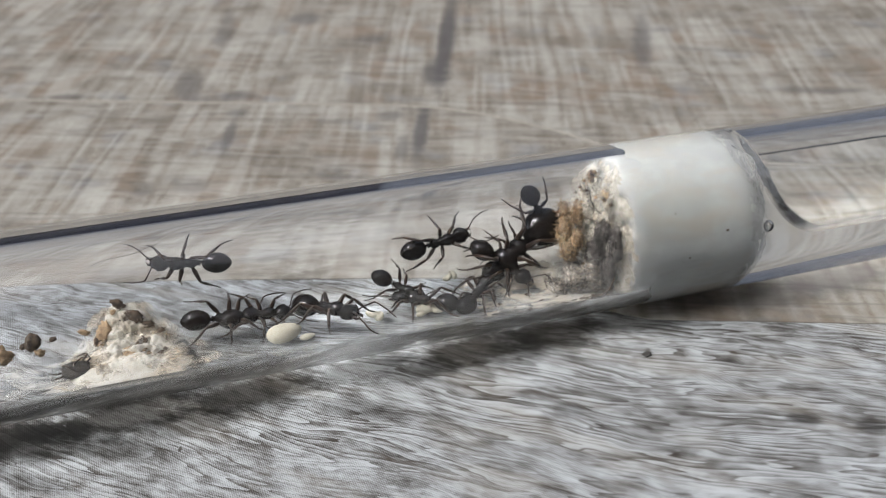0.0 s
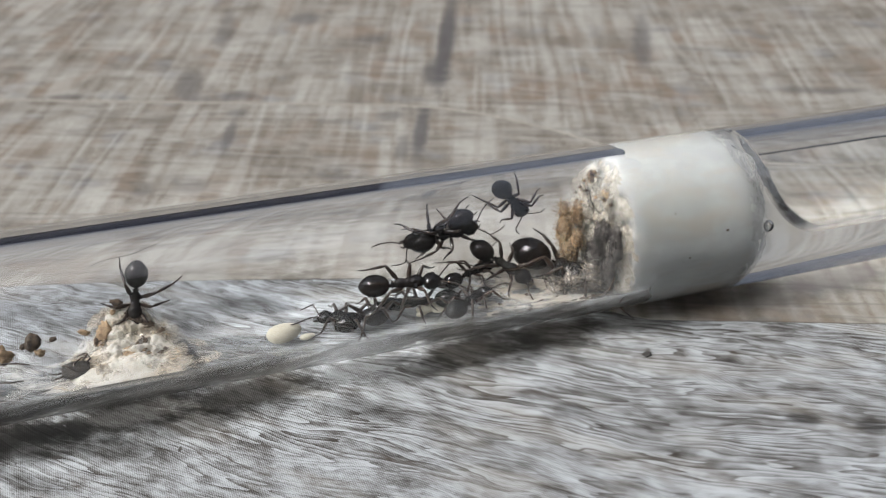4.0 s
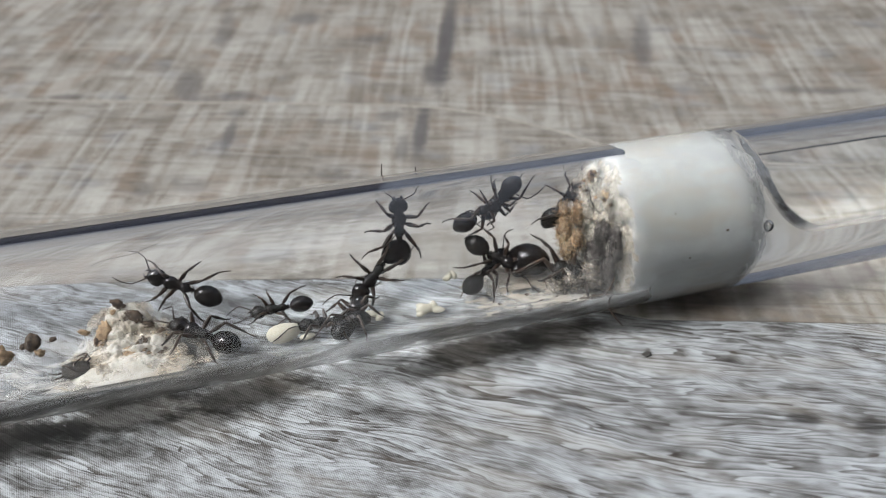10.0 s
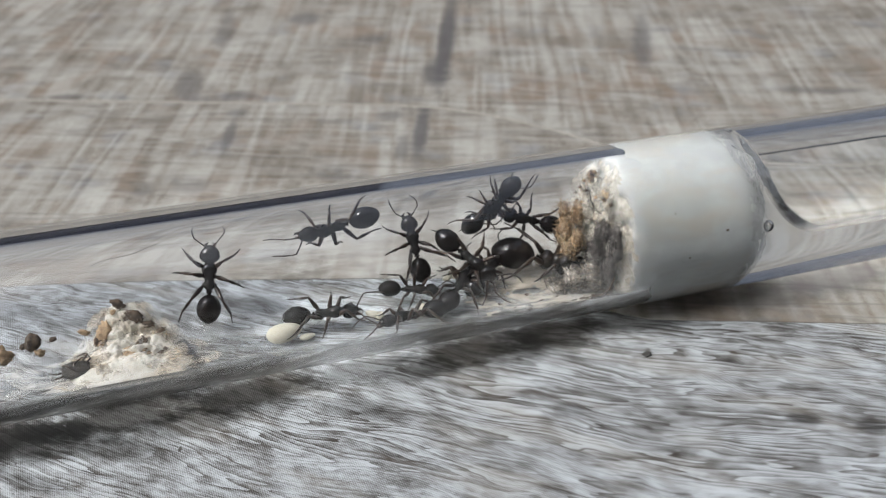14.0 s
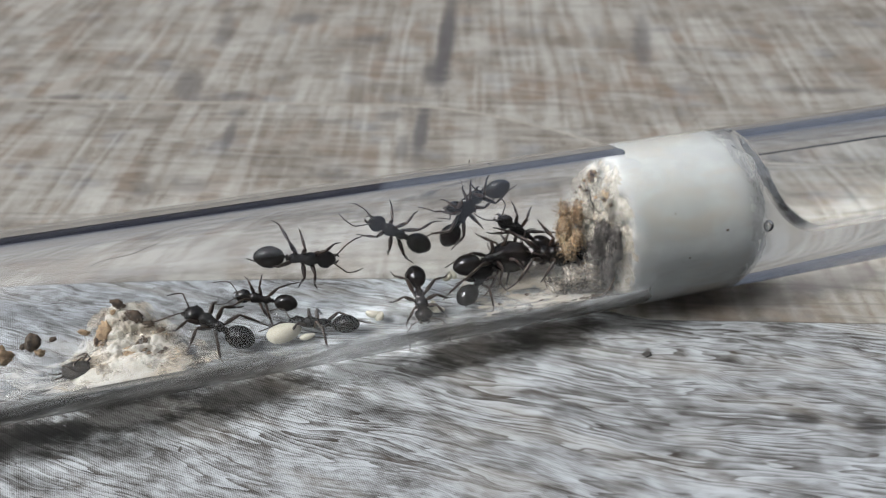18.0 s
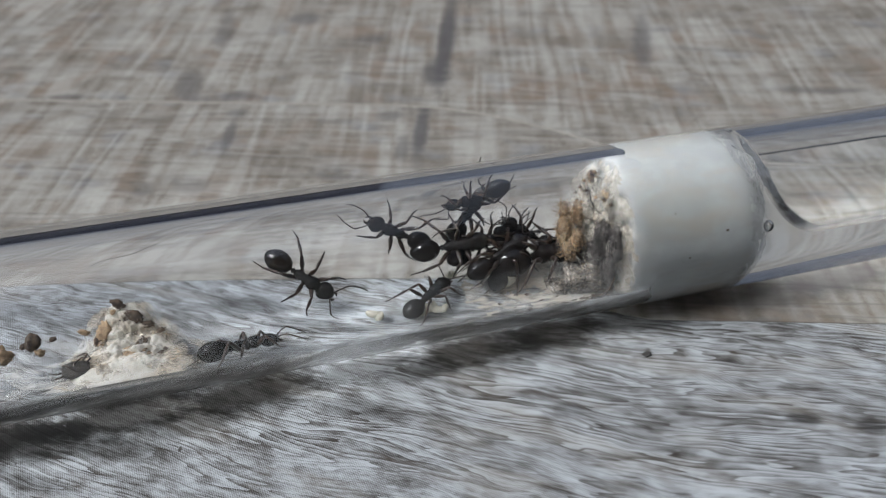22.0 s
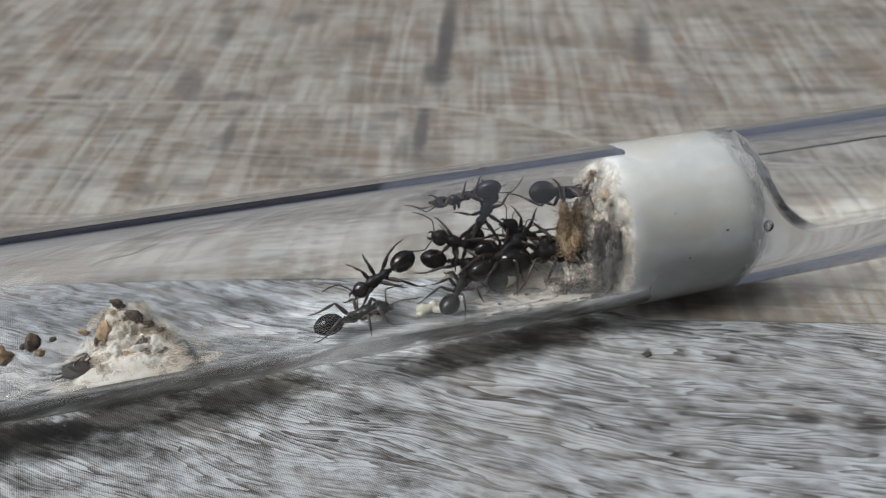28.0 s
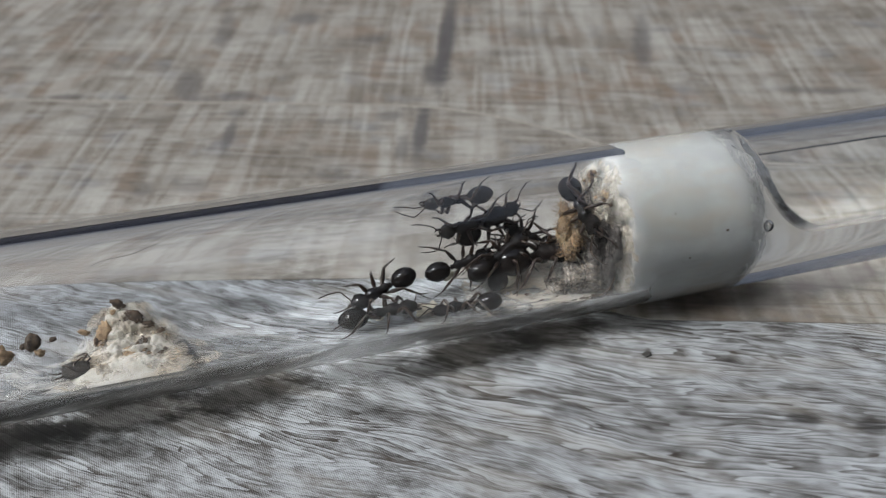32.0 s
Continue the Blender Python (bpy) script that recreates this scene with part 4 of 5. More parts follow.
# ---- everything that moves ----
def cling(s, y, z, heading):
    """A pose on the upright cotton face, heading in degrees from +y towards +z."""
    h = radians(heading)
    x, n = Vector((0, math.cos(h), math.sin(h))), Vector((-1, 0, 0))
    m = Matrix((x, n.cross(x), n)).transposed().to_4x4()
    m.translation = Vector((s, y, z)) * MM
    return m


def gait(ant, rows, seed):
    """Swings the legs with the way walked, and lets the antennae feel about."""
    rnd = random.Random(seed)
    size = ant.scale[0]
    legs = [o for o in ant.children if o.name.startswith("leg")]
    head = [o for o in ant.children if o.name.startswith("head")][0]
    step = 0.2
    times = [i * step for i in range(int(32 / step) + 1)]

    def place(t):
        for (t0, m0), (t1, m1) in zip(rows, rows[1:]):
            if t0 <= t <= t1:
                k = (t - t0) / max(t1 - t0, 1e-6)
                return m0.translation.lerp(m1.translation, k), m0.to_quaternion().slerp(m1.to_quaternion(), k)
        return rows[-1][1].translation, rows[-1][1].to_quaternion()

    spots = [place(t) for t in times]
    phase, phases, paces = 0.0, [], []
    for i in range(len(times)):
        d = 0.0
        if i:
            d = (spots[i][0] - spots[i - 1][0]).length / (MM * size) + spots[i][1].rotation_difference(spots[i - 1][1]).angle * 1.5
        phase += min(d / 3.0, 0.42) * 2 * math.pi
        phases.append(phase)
        paces.append(min(1.0, d / 0.5))
    for n, leg in enumerate(legs):
        home = leg.matrix_basis.translation.copy()
        side = -1 if n % 2 == 0 else 1
        offset = math.pi * ((n // 2 + n) % 2)
        rest, lean = rnd.uniform(-24, 20), rnd.uniform(-5, 12) + (30 if size > 1.3 else 5)
        keyed, last = [], None
        for i, t in enumerate(times):
            swing = rest + paces[i] * 16 * math.sin(phases[i] + offset)
            raise_ = paces[i] * max(0.0, 12 * math.cos(phases[i] + offset))
            now = (round(swing, 1), round(raise_, 1))
            if i in (0, len(times) - 1) or now != last or (i + 1 < len(times) and paces[i + 1] > 0.02):
                keyed.append((t, Matrix.Translation(home) @ pose(0, 0, 0, (raise_ + lean) * side, 0, -swing * side)))
            last = now
        walk(leg, keyed)
    for n, feeler in enumerate([o for o in head.children if o.name.startswith("antenna")]):
        home = feeler.matrix_basis.translation.copy()
        a, b = rnd.uniform(0, 6), rnd.uniform(1.6, 2.6)
        walk(feeler, [(t, Matrix.Translation(home) @ pose(0, 0, 0, 8 * math.sin(a + t * b * 1.3), 14 * math.sin(a + t * b), 16 * math.sin(2 * a + t * b * 0.8)))
                      for t in [i * 0.4 for i in range(81)]])


def motions():
    """Keys the ants and the brood that is carried."""
    rows = [
        (0, perch(-7.5, 87, 169, 0)), (0.5, perch(-16.6, 102, 201, 0)), (1, perch(-17.5, 77, 235, 0)), (1.5, perch(-16.9, 78, 225, 0)),
        (2, perch(-16.3, 70, 228, 0)), (3, perch(-14.3, 59, 205, 0)), (3.5, perch(-14.3, 61, 199, 0)), (4, perch(-13, 60, 258, 0)),
        (4.5, perch(-11.7, 60, 316, 0)), (4.67, perch(-8.9, 53, 366, 0)), (4.83, perch(-6.1, 46, 416, 0)), (5, perch(-3.4, 38, 467, 0)),
        (5.25, perch(-2.4, 39, 505, 0)), (5.5, perch(-1.5, 39, 543, 0)), (6, perch(-10, 40, 531, 0)), (6.5, perch(-6.5, 33, 570, 0)),
        (7, perch(-4.8, 18, 579, 0)), (8, perch(-4.4, 20, 564, 0)), (9, perch(-6.4, 48, 520, 0)), (9.5, perch(-7.4, 56, 506, 0)),
        (10, perch(-8.5, 60, 508, 0)), (11, perch(-8.5, 68, 518, 0)), (12, perch(-5.7, 49, 514, 0)), (12.25, perch(-4.2, 40, 565, 0)),
        (12.5, perch(-2.6, 31, 616, 0)), (13, perch(-1, 20, 651, 0)), (14, perch(3.2, 5, 715, 0)), (14.5, perch(5.7, 7, 739, 0)),
        (15.5, perch(11.1, 8, 683, 0)), (16.5, perch(13.5, 9, 628, 0)), (17, perch(13.7, 6, 623, 0)), (18, perch(12.9, 10, 626, 0)),
        (19, perch(13.7, 8, 616, 0)), (19.5, perch(13.7, 10, 616, 0)), (19.75, perch(15.7, 20, 672, 0)), (20, perch(17.7, 30, 729, 0)),
        (20.5, perch(18.1, 34, 730, 0)), (21, perch(18.1, 50, 746, 0)), (21.5, perch(19.6, 52, 736, 0)), (22, perch(19.8, 53, 739, 0)),
        (23, perch(20.1, 58, 747, 0)), (24, perch(20.3, 54, 746, 0)), (25, perch(19.9, 55, 743, 0)), (25.5, perch(19.5, 53, 740, 0)),
        (27.5, perch(15.9, 31, 722, 0)), (28, perch(17.2, 40, 702, 0)), (29, perch(17.2, 39, 700, 0)), (30, perch(17.1, 35, 718, 0)),
        (31, perch(17.4, 35, 725, 0)), (32, perch(17.4, 36, 730, 0)),
    ]
    walk(ants["a"], rows)
    gait(ants["a"], rows, 0)
    rows = [
        (0, perch(-34.9, -1, -3, 0)), (3.5, perch(-34.9, -1, -3, 0)), (4.5, perch(-17.7, -24, -8, 0)), (5, perch(-9, -18, 17, 0)),
        (5.5, perch(-5.1, -1, -9, 0)), (6, perch(-3.2, -12, 4, 0)), (6.5, perch(-3.4, -19, 5, 0)), (7, perch(-3.1, -21, 22, 0)),
        (8, perch(-2.9, -18, 25, 0)), (8.25, perch(-3.1, -12, 58, 0)), (8.5, perch(-3.3, -6, 92, 0)), (8.75, perch(-3.9, -6, 130, 0)),
        (9, perch(-4.6, -7, 169, 0)), (9.5, perch(-5.2, -2, 146, 0)), (10, perch(-7.3, 3, 140, 0)), (11, perch(-6.9, 3, 144, 0)),
        (12, perch(-5.1, -2, 100, 0)), (12.5, perch(-5.1, 9, 81, 0)), (13, perch(-7.2, 38, 99, 0)), (14, perch(-6.4, 59, 80, 0)),
        (14.5, perch(-5.1, 46, 34, 0)), (15.5, perch(2, 73, 39, 0)), (16.5, perch(6.5, 90, 30, 0)), (17, perch(5.3, 84, 30, 0)),
        (17.5, perch(4.1, 74, 13, 0)), (18, perch(1.7, 74, -13, 0)), (19, perch(1.2, 78, -40, 0)), (19.5, perch(1.4, 77, -44, 0)),
        (20, perch(2.1, 82, -17, 0)), (20.5, perch(4.2, 70, -24, 0)), (21, perch(2.3, 85, -33, 0)), (21.5, perch(0.8, 58, -62, 0)),
        (22, perch(1.9, 55, -44, 0)), (22.5, perch(4.8, 21, -13, 0)), (23, perch(5.2, 9, -8, 0)), (24, perch(5.3, 6, -6, 0)),
        (25, perch(6, 1, -7, 0)), (25.5, perch(5.9, 0, 3, 0)), (27.5, perch(6, -10, 6, 0)), (28, perch(6, -11, 16, 0)), (29, perch(6.7, -19, 21, 0)),
        (30, perch(7, -15, 19, 0)), (31, perch(7.2, -17, 17, 0)), (32, perch(8.4, -13, 6, 0)),
    ]
    walk(ants["b"], rows)
    gait(ants["b"], rows, 1)
    rows = [
        (0, perch(-5.9, 22, -5, 0)), (0.5, perch(-5.8, 23, -15, 0)), (1, perch(-4.7, 5, -19, 0)), (1.5, perch(-1, -12, 8, 0)),
        (2, perch(2.6, -12, 6, 0)), (3, perch(7.2, -20, 11, 0)), (3.5, perch(7.8, -14, 20, 0)), (5.5, perch(5, -5, 39, 0)),
        (6, perch(4.8, -9, 55, 0)), (7, perch(4.1, -4, 47, 0)), (8, perch(5.2, -8, 32, 0)), (9, perch(5.8, -7, 41, 0)), (10, perch(5.9, -7, 61, 0)),
        (11, perch(6.4, -10, 40, 0)), (12, perch(15, 10, 45, 0)), (12.5, perch(15.1, 11, 47, 0)), (13, perch(12.3, 4, 58, 0)),
        (14, perch(16.9, 10, 49, 0)), (14.5, perch(15.7, -1, 59, 0)), (16.5, perch(17.9, 3, 43, 0)), (17, perch(16.7, -1, 30, 0)),
        (18, perch(19, 11, 43, 0)), (19, perch(18, 10, 43, 0)), (19.5, perch(17.6, 5, 44, 0)), (20, perch(20.5, 20, 52, 0)),
        (21, perch(22.5, 27, 48, 0)), (32, perch(22.5, 27, 48, 0)),
    ]
    walk(ants["q"], rows)
    gait(ants["q"], rows, 2)
    rows = [
        (0, perch(-2.8, 18, -2, 0)), (0.5, perch(0.7, 12, -20, 0)), (0.67, perch(2.2, 6, -78, 0)), (0.83, perch(3.6, 1, -137, 0)),
        (1, perch(5.1, -5, -195, 0)), (1.5, perch(5.2, -7, -214, 0)), (2, perch(5.7, -5, -198, 0)), (3, perch(5.8, -4, -201, 0)),
        (3.5, perch(6.2, -7, -198, 0)), (5.5, perch(5.2, -9, -203, 0)), (6, perch(4.7, -11, -205, 0)), (7, perch(3.9, -12, -204, 0)),
        (8, perch(4.5, -12, -210, 0)), (9, perch(4.4, -16, -215, 0)), (10, perch(4.4, -11, -188, 0)), (11, perch(4.5, -14, -191, 0)),
        (13, perch(4.5, -14, -191, 0)), (14, perch(11.7, -26, -171, 0)), (14.5, perch(11.6, -27, -164, 0)), (15.5, perch(8, -43, -187, 0)),
        (16.5, perch(5.9, -15, -189, 0)), (17, perch(5.6, -17, -206, 0)), (17.5, perch(4.9, -13, -222, 0)), (18, perch(3.4, -10, -203, 0)),
        (19, perch(3.8, 0, -221, 0)), (19.5, perch(10.2, 13, -269, 0)), (20, perch(13.1, 12, -324, 0)), (21, perch(13.6, 4, -330, 0)),
        (22, perch(13.5, 2, -321, 0)), (23, perch(13.5, 9, -320, 0)), (24, perch(13.4, -5, -318, 0)), (25, perch(14.2, 2, -316, 0)),
        (25.5, perch(16, 17, -323, 0)), (27.5, perch(15.9, 22, -329, 0)), (28, perch(16.6, 3, -307, 0)), (28.5, perch(16.6, 5, -273, 0)),
        (29, perch(16.5, 6, -240, 0)), (30, perch(16.7, -30, -183, 0)), (32, perch(16.8, -29, -182, 0)),
    ]
    walk(ants["r"], rows)
    gait(ants["r"], rows, 3)
    rows = [
        (0, perch(3.5, -26, -49, 2)), (0.5, perch(6.1, -42, -28, 2)), (1, perch(7.1, -42, -8, 2)), (1.5, perch(7.5, -33, -13, 2)),
        (2, perch(10.4, 7, 0, 2)), (3, perch(11.4, 15, 2, 2)), (3.5, perch(11.2, 10, -1, 2)), (5.5, perch(10.4, 7, -14, 2)),
        (6, perch(10.9, 9, -7, 2)), (7, perch(10.6, 14, 8, 2)), (8, perch(10.6, 14, 12, 2)), (9, perch(10.7, 16, 9, 2)),
        (9.5, perch(10.9, 54, 32, 0)), (10, perch(12, 85, 89, 0)), (11, perch(10.3, 98, 133, 0)), (12, perch(7.8, 115, 163, 0)),
        (13, perch(7.2, 123, 182, 0)), (14, perch(6.3, 110, 196, 0)), (14.5, perch(-3.6, -2, 184, 0)), (16.5, perch(-3.7, -8, 141, 0)),
        (17, perch(-4, -4, 145, 0)), (17.5, perch(-4, -4, 145, 0)), (18, perch(-6, 10, 136, 0)), (18.5, perch(-3.7, 20, 75, 0)),
        (19, perch(-2.2, 5, 29, 0)), (19.5, perch(2, 6, 3, 0)), (20, perch(0, 19, 25, 0)), (20.5, perch(3.5, 26, 14, 0)),
        (21, perch(6.7, 39, 16, 0)), (21.5, perch(12.5, 53, 11, 1.4)), (22, perch(16.5, 61, 1, 1.4)), (23, perch(17.7, 98, 14, 1.4)),
        (24, perch(20.9, 112, 30, 1.4)), (25, perch(21.6, 144, 11, 1.4)), (25.5, perch(21.9, 132, 8, 1.4)), (27.5, perch(26.1, 117, 3, 1)),
        (28, perch(27.4, 136, -28, 1)),
    ]
    on_face = cling(29.8, -0.1, 11.3, -174)
    rows += [(28.4, rows[-1][1].lerp(on_face, 0.4)), (28.7, rows[-1][1].lerp(on_face, 0.75)), (29.0, on_face), (32.0, on_face)]
    walk(ants["p"], rows)
    gait(ants["p"], rows, 4)
    rows = [
        (0, perch(11.1, 25, -40, 0)), (0.5, perch(14.7, 17, 18, 0)), (3, perch(17.8, 24, 17, 0)), (5.5, perch(18.8, 27, 17, 0)),
        (6, perch(18.6, 33, -19, 0)), (6.5, perch(18.5, 39, -55, 0)), (7, perch(18.3, 41, -112, 0)), (8, perch(18.2, 37, -174, 0)),
        (9, perch(12.5, 31, -182, 0)), (9.5, perch(3.2, 27, -185, 0)), (10, perch(-0.1, 23, -179, 0)), (11, perch(-0.2, 28, -188, 0)),
        (12, perch(0.4, 19, -155, 0)), (12.5, perch(1.1, 18, -161, 0)), (12.75, perch(4.3, 26, -226, 0)), (13, perch(7.5, 33, -290, 0)),
        (13.5, perch(9.9, 28, -328, 0)), (14, perch(12, 19, -374, 0)), (14.5, perch(13, 23, -382, 0)), (14.83, perch(11.7, 24, -432, 0)),
        (15.17, perch(10.5, 26, -481, 0)), (15.5, perch(9.3, 27, -531, 0)), (16.5, perch(5, 19, -516, 0)), (17, perch(0.7, 12, -528, 0)),
        (17.5, perch(0.2, 21, -549, 0)), (18, perch(-1.4, 34, -561, 0)), (18.5, perch(-0.2, 21, -572, 0)), (19, perch(3, 9, -583, 0)),
        (19.25, perch(4.9, 11, -533, 0)), (19.5, perch(6.8, 13, -483, 0)), (19.75, perch(8.9, 2, -445, 0)), (20, perch(11, -9, -407, 0)),
        (20.5, perch(14.5, 0, -374, 0)), (21, perch(18, 9, -341, 0)), (22, perch(22.4, 41, -300, 0)), (32, perch(22.6, 39, -306, 0)),
    ]
    walk(ants["s"], rows)
    gait(ants["s"], rows, 5)
    rows = [
        (0, perch(15.4, 64, 9, 0)), (0.5, perch(14.3, 63, 18, 0)), (1, perch(14.2, 63, 14, 0)), (1.5, perch(16, 65, 16, 0)),
        (2, perch(16.2, 64, 12, 0)), (3, perch(16.1, 69, 17, 0)), (3.5, perch(16.4, 72, 8, 0)), (5.5, perch(16.4, 67, 17, 0)),
        (6, perch(16.6, 70, 16, 0)), (7, perch(17.1, 73, 12, 0)), (8, perch(20, 90, 43, 0)), (9, perch(20.2, 92, 36, 0)),
        (10, perch(20.5, 96, 35, 0)), (11, perch(20.8, 101, 41, 0)), (12, perch(20.6, 87, 49, 0)), (13, perch(20.7, 92, 47, 0)),
        (14, perch(21, 96, 48, 0)), (14.5, perch(21.1, 98, 47, 0)), (16.5, perch(20.7, 89, 34, 0)), (17, perch(21.1, 75, 10, 0)),
        (18, perch(18.3, 89, 59, 0)), (19, perch(19, 89, 61, 0)), (20, perch(18.9, 92, 60, 0)), (22, perch(18.9, 92, 60, 0)),
        (23, perch(18.9, 100, 71, 0.6)), (24, perch(19, 107, 77, 0.6)), (25, perch(19.1, 107, 79, 0.6)), (25.5, perch(19.5, 93, 71, 0.6)),
        (26.5, perch(19.1, 75, 113, 0.6)), (27.5, perch(18.6, 58, 155, 0.6)), (28, perch(18.5, 58, 156, 0.6)), (29, perch(18.2, 59, 165, 0.6)),
        (30, perch(19.5, 85, 191, 0.6)), (32, perch(19.5, 85, 191, 0.6)),
    ]
    walk(ants["v"], rows)
    gait(ants["v"], rows, 6)
    rows = [
        (0, perch(24.9, 45, -164, 0)), (0.5, perch(24.6, 38, -175, 0)), (1, perch(25.3, 60, -235, 0)), (1.5, perch(22.7, 87, -190, 0)),
        (2, perch(23.2, 77, -180, 0)), (3, perch(21.7, 86, -180, 0)), (3.5, perch(17.2, 78, -168, 0)), (5.5, perch(15.2, 96, -153, 0)),
        (6, perch(15.9, 95, -151, 0)), (7, perch(16.8, 85, -142, 0)), (8, perch(12.7, 64, -181, 0)), (9, perch(10.7, 61, -143, 0)),
        (9.5, perch(10.8, 62, -143, 0)), (10, perch(9.6, 46, -138, 0)), (11, perch(9.8, 41, -111, 0)), (12, perch(12.6, 46, -112, 0)),
        (12.5, perch(12.8, 36, -108, 0)), (13, perch(13.4, 33, -109, 0)), (13.5, perch(15.5, 26, -85, 1.5)), (14, perch(18, 44, -50, 1.5)),
        (14.5, perch(19.7, 28, -31, 1.5)), (16.5, perch(19.6, 52, -12, 1.5)), (16.75, perch(19, 45, 23, 1.5)), (17, perch(18.4, 38, 59, 1.5)),
        (18, perch(20.2, 32, 7, 1.5)), (19, perch(21.1, 33, 25, 1.5)), (32, perch(21.1, 31, 28, 1.5)),
    ]
    walk(ants["m"], rows)
    gait(ants["m"], rows, 7)
    rows = [
        (0, perch(26.4, 85, -64, 0)), (0.5, perch(28.1, 49, -54, 0)), (1, perch(24.7, 82, 0, 0)), (1.17, perch(25.1, 84, 48, 0)),
        (1.33, perch(25.5, 86, 95, 0)), (1.5, perch(25.9, 88, 142, 0)), (1.67, perch(25.3, 95, 99, 0)), (1.83, perch(24.8, 103, 55, 0)),
        (2, perch(24.3, 111, 11, 0)), (3, perch(23, 110, -8, 0)), (3.5, perch(23.4, 108, -38, 0)), (5.5, perch(23, 104, -76, 0)),
        (6, perch(23, 106, -88, 0)), (8, perch(22.5, 103, -103, 0)), (9, perch(22.3, 110, -110, 0)), (14.5, perch(22.3, 109, -109, 0)),
        (16.5, perch(20.1, 111, -153, 0)), (17, perch(20.2, 116, -151, 0)), (18, perch(19.8, 120, -144, 0)), (19, perch(19.7, 123, -148, 0)),
        (23, perch(19.7, 123, -148, 0)), (24, perch(19.4, 130, -153, 0)), (25.5, perch(19.3, 130, -153, 0)), (27.5, perch(18.2, 133, -157, 0)),
        (28, perch(18.5, 130, -154, 0)), (29, perch(18.6, 132, -155, 0)), (31, perch(18.5, 128, -156, 0)), (32, perch(17.8, 123, -173, 0)),
    ]
    walk(ants["g"], rows)
    gait(ants["g"], rows, 8)
    rows = [
        (0, perch(18.2, -7, 47, 0)), (1, perch(17.9, -10, 47, 0)), (2, perch(18, -10, 46, 0)), (3, perch(17.6, -10, 44, 0)),
        (3.5, perch(17.2, -18, 41, 0)), (5.5, perch(17.2, -20, 34, 0)), (6, perch(17.3, -23, 41, 0)), (7, perch(17.5, -19, 44, 0)),
        (8, perch(17.6, 5, 37, 0)), (9, perch(18.5, 23, 25, 0)), (10, perch(20, 23, 38, 0)), (11, perch(19.7, 11, 29, 0)),
        (12, perch(19.9, 10, 23, 0)), (13, perch(19.7, 8, 23, 0)), (14, perch(20, 22, 42, 0)), (14.5, perch(20.4, 19, 33, 0)),
        (17, perch(21.2, 28, 25, 0)), (20, perch(21.7, 35, 21, 0)), (32, perch(21.6, 34, 25, 0)),
    ]
    walk(ants["e"], rows)
    gait(ants["e"], rows, 9)
    rows = [
        (0, perch(13.4, -2, 151, 0)), (0.5, perch(13.9, 6, 177, 0)), (1, perch(14.3, 9, 179, 0)), (2, perch(15.1, 2, 188, 0)),
        (3, perch(14.1, -2, 188, 0)), (3.5, perch(13.4, -4, 183, 0)), (5.5, perch(13.2, 0, 156, 0)), (6, perch(13.1, -8, 165, 0)),
        (7, perch(12.9, -8, 151, 0)), (8, perch(13.2, -13, 116, 0)), (8.25, perch(16.7, 11, 80, 0)), (8.5, perch(20.2, 35, 44, 0)),
        (9, perch(27.3, 93, 91, 0)), (9.5, perch(29.1, 90, 64, 0)), (10, perch(29.1, 88, 54, 0)), (11, perch(26.8, 80, 114, 0)),
        (12, perch(26.3, 73, 116, 0)), (13, perch(26, 74, 149, 0)), (14, perch(25.9, 72, 158, 0)), (14.5, perch(25.9, 72, 160, 0)),
        (16.5, perch(25.2, 66, 150, 0)), (17, perch(25.3, 64, 131, 0)), (18, perch(25, 57, 139, 0)), (19, perch(25.4, 54, 150, 0)),
        (21, perch(25.6, 55, 143, 0)), (32, perch(25.8, 53, 148, 0)),
    ]
    walk(ants["l"], rows)
    gait(ants["l"], rows, 10)
    rows = [
        (0, perch(-38.3, 0, -3, 0)), (19.2, perch(-38.3, 20, -3, 0)), (19.6, perch(-26.0, 42, 5, -0.5)), (19.8, perch(-24.3, 44, 8, -0.8)),
        (20.2, perch(-23.8, 43, 5, -1.0)), (20.4, perch(-21.4, 48, 15, -0.9)), (20.6, perch(-18.6, 57, 0, -0.4)), (20.8, perch(-16.2, 30, -35, -1.1)), (21, perch(-13.6, 6, -30, -1.2)), (21.2, perch(-12.0, 0, -25, -1.0)), (21.5, perch(-7.2, -2, -50, 0)),
        (22, perch(-4.5, -29, 9, 0)), (22.5, perch(1.2, -1, 49, 0)), (23, perch(9.9, 16, 28, 0)), (24, perch(12.3, 32, 43, 0)),
        (25, perch(15.1, 72, 53, 0)), (25.5, perch(15.4, 80, 52, 0)), (27.5, perch(20.9, 86, 76, 0)), (28, perch(20.4, 82, 69, 0)),
        (29, perch(20.3, 82, 68, 0)), (30, perch(21, 75, 34, 0)), (31, perch(21, 73, 30, 0)), (32, perch(21, 77, 27, 0)),
    ]
    walk(ants["n"], rows)
    gait(ants["n"], rows, 11)
    rows = [
        (0, perch(23.8, 44, -145, 0)), (0.5, perch(24.1, 56, -122, 0)), (0.75, perch(25.3, 48, -76, 0)), (1, perch(26.5, 40, -31, 0)),
        (1.5, perch(27.3, 19, -52, 0)), (3, perch(27.7, 5, -57, 0)), (5.5, perch(26.6, 11, -35, 0)), (9, perch(26.8, 2, -39, 0)),
        (10, perch(27.1, 2, -45, 0)), (11, perch(27, 7, -44, 0)), (12, perch(26.7, 23, -36, 0)), (14, perch(26.2, 22, -24, 0)),
        (17, perch(26, 26, -10, 0)), (20, perch(25.9, 32, 1, 0)), (21, perch(25.9, 30, 5, 0)), (32, perch(25.9, 30, 4, 0)),
    ]
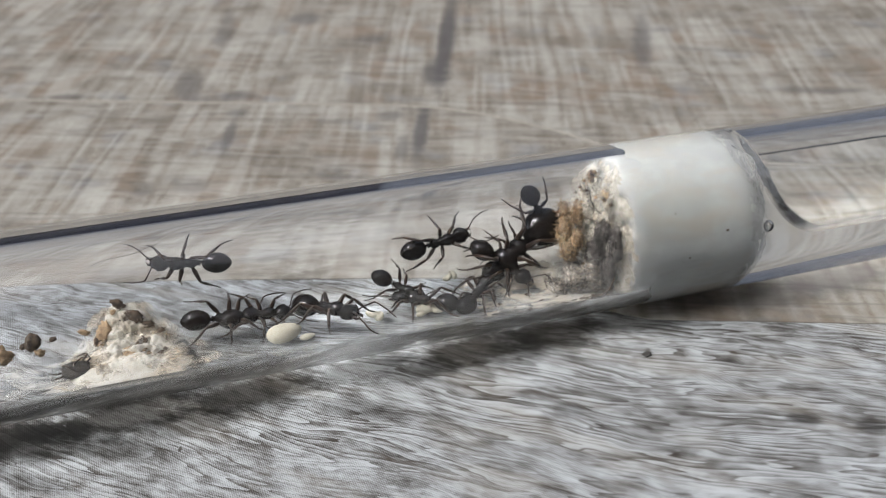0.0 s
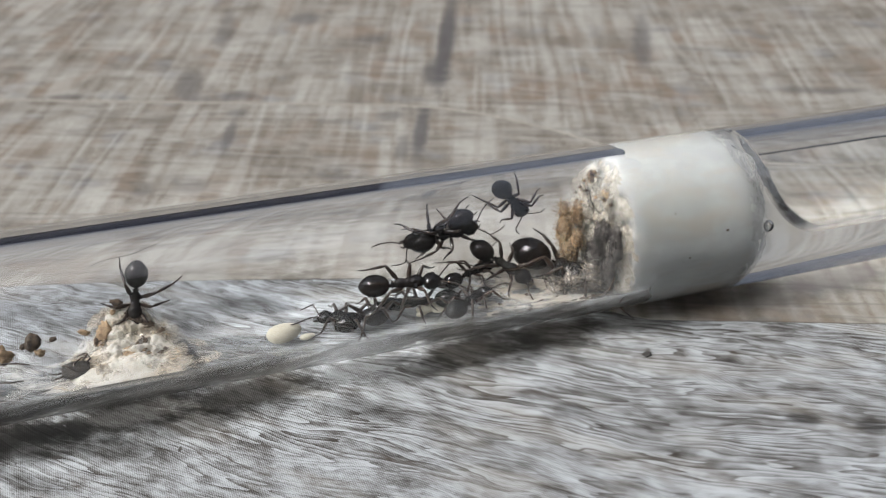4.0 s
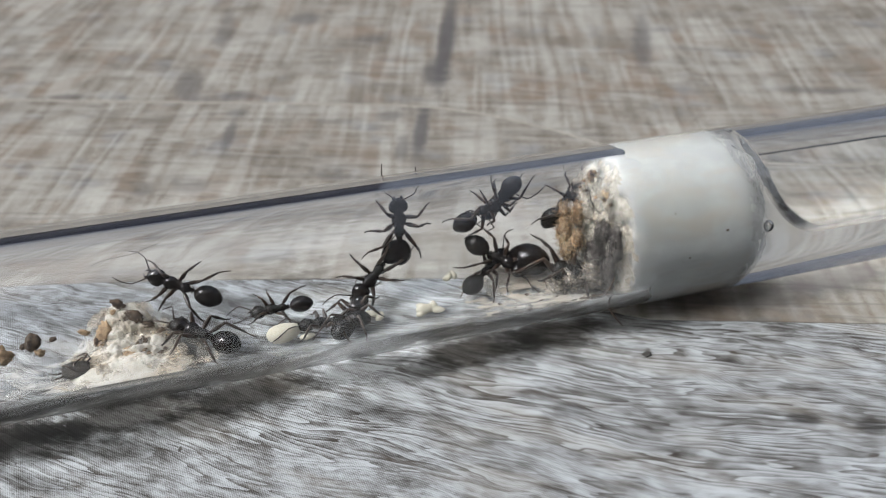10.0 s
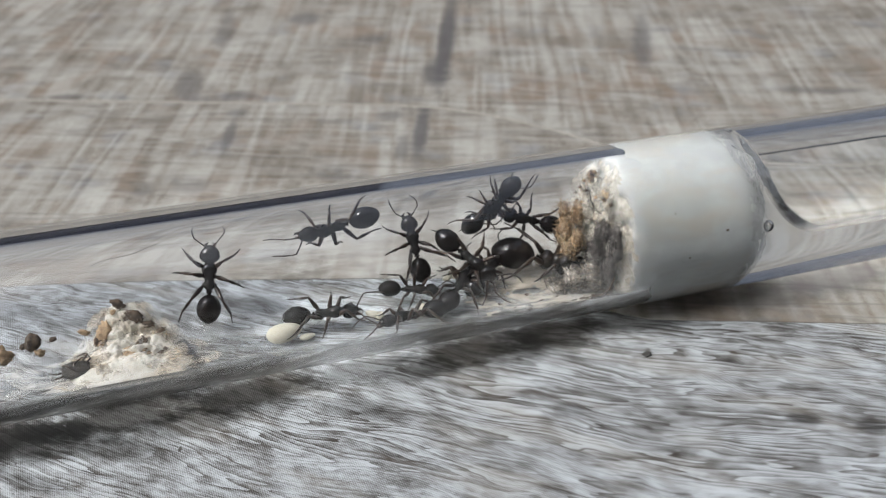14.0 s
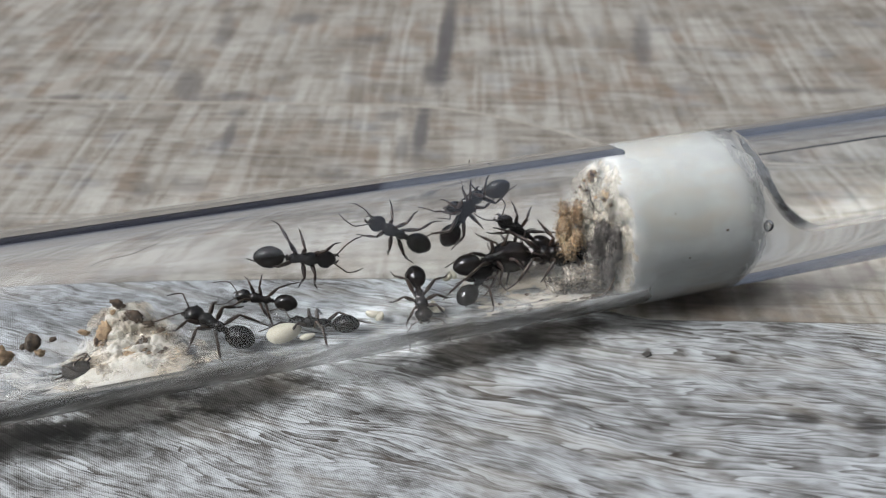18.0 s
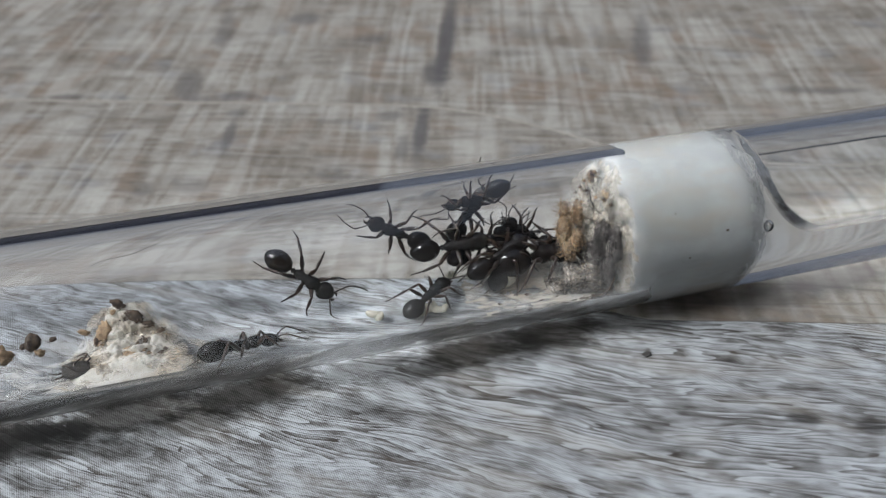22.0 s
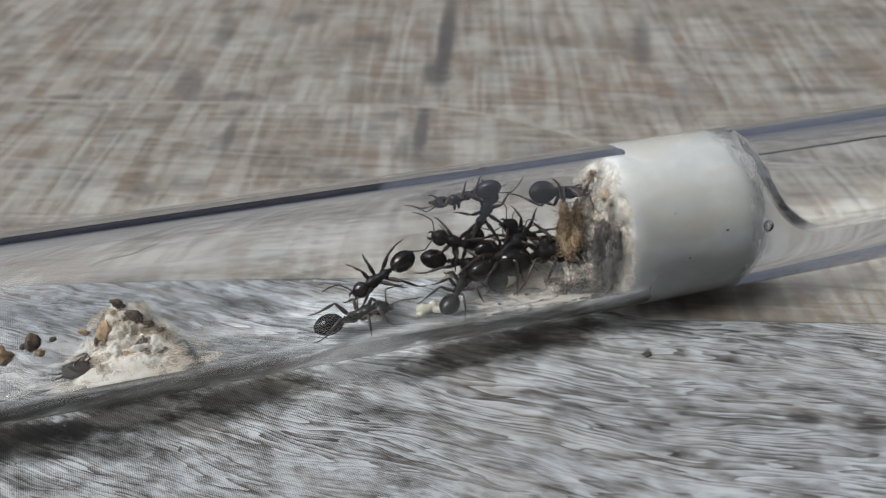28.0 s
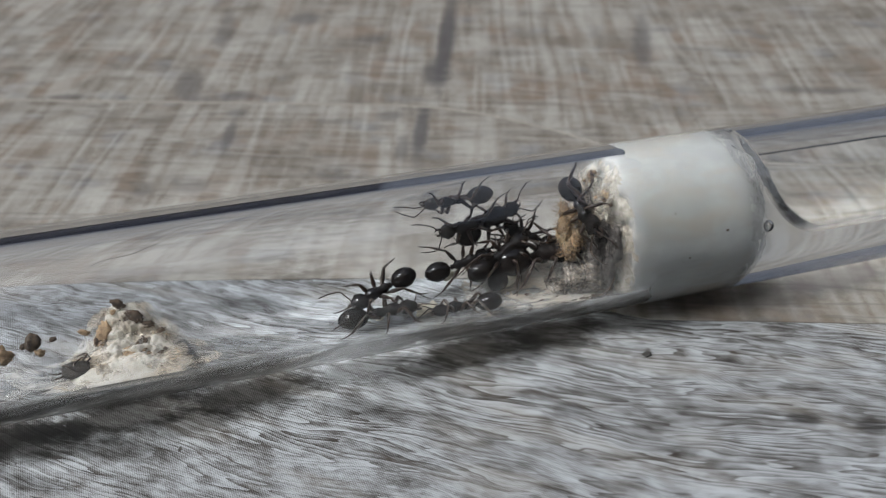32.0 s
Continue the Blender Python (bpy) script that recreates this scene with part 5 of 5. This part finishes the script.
    walk(ants["queen"], rows)
    gait(ants["queen"], rows, 12)
    rows = [
        (0, perch(21.6, 30, -47, 0.4)), (8, perch(21.6, 30, -47, 0.4)), (10, perch(21.3, 38, -42, 0.4)), (12.5, perch(20.5, 43, -56, 0.4)),
        (12.75, perch(19.1, 36, -5, 0.4)), (13, perch(17.6, 30, 46, 0.4)), (13.5, perch(15.2, 40, 79, 0.4)), (14, perch(13.4, 61, 96, 0.4)),
        (14.5, perch(12.5, 65, 127, 0.4)), (16.5, perch(12.3, 83, 147, 0.4)), (17, perch(12.1, 84, 146, 0.4)), (18, perch(12.1, 83, 143, 0.4)),
        (19, perch(12.1, 84, 146, 0.4)), (22, perch(12.1, 84, 146, 0.4)), (23, perch(12.4, 79, 160, 0.4)), (24, perch(12.4, 83, 155, 0.4)),
        (25, perch(12.2, 81, 144, 0.4)), (25.5, perch(11.6, 86, 149, 0.4)), (27.5, perch(10.8, 58, 213, 1.2)), (28, perch(9.9, 37, 206, 1.2)),
        (29, perch(9.4, 24, 193, 1.2)), (30, perch(9.6, 24, 190, 1.2)), (31, perch(9.6, 17, 202, 1.2)), (32, perch(9.6, 16, 202, 1.2)),
    ]
    walk(ants["w"], rows)
    gait(ants["w"], rows, 13)
    walk(brood, [(0, perch(-0.3, -10, 12, 0.02)), (18.8, perch(-0.3, -10, 12, 0.02)), (19.2, perch(3.5, 5, 12, 0.8)), (19.5, perch(11.0, 14, 30, 1.0)),
                 (20, perch(15.4, 15, 15, 1.2)), (20.5, perch(15.0, 6, 20, 0.6)), (20.8, perch(18.5, 10, 20, 0.3)), (21.3, perch(22.0, 14, 20, 0.02)), (32, perch(22.0, 14, 20, 0.02))])
    walk(small_brood, [(0, perch(1.7, -14, 10, 0.02)), (18.8, perch(1.7, -14, 10, 0.02)), (19.3, perch(6.0, -2, 20, 0.6)), (20, perch(14.0, 2, 40, 0.6)),
                       (21, perch(15.0, -8, 50, 0.02)), (32, perch(15.0, -8, 50, 0.02))])

motions()
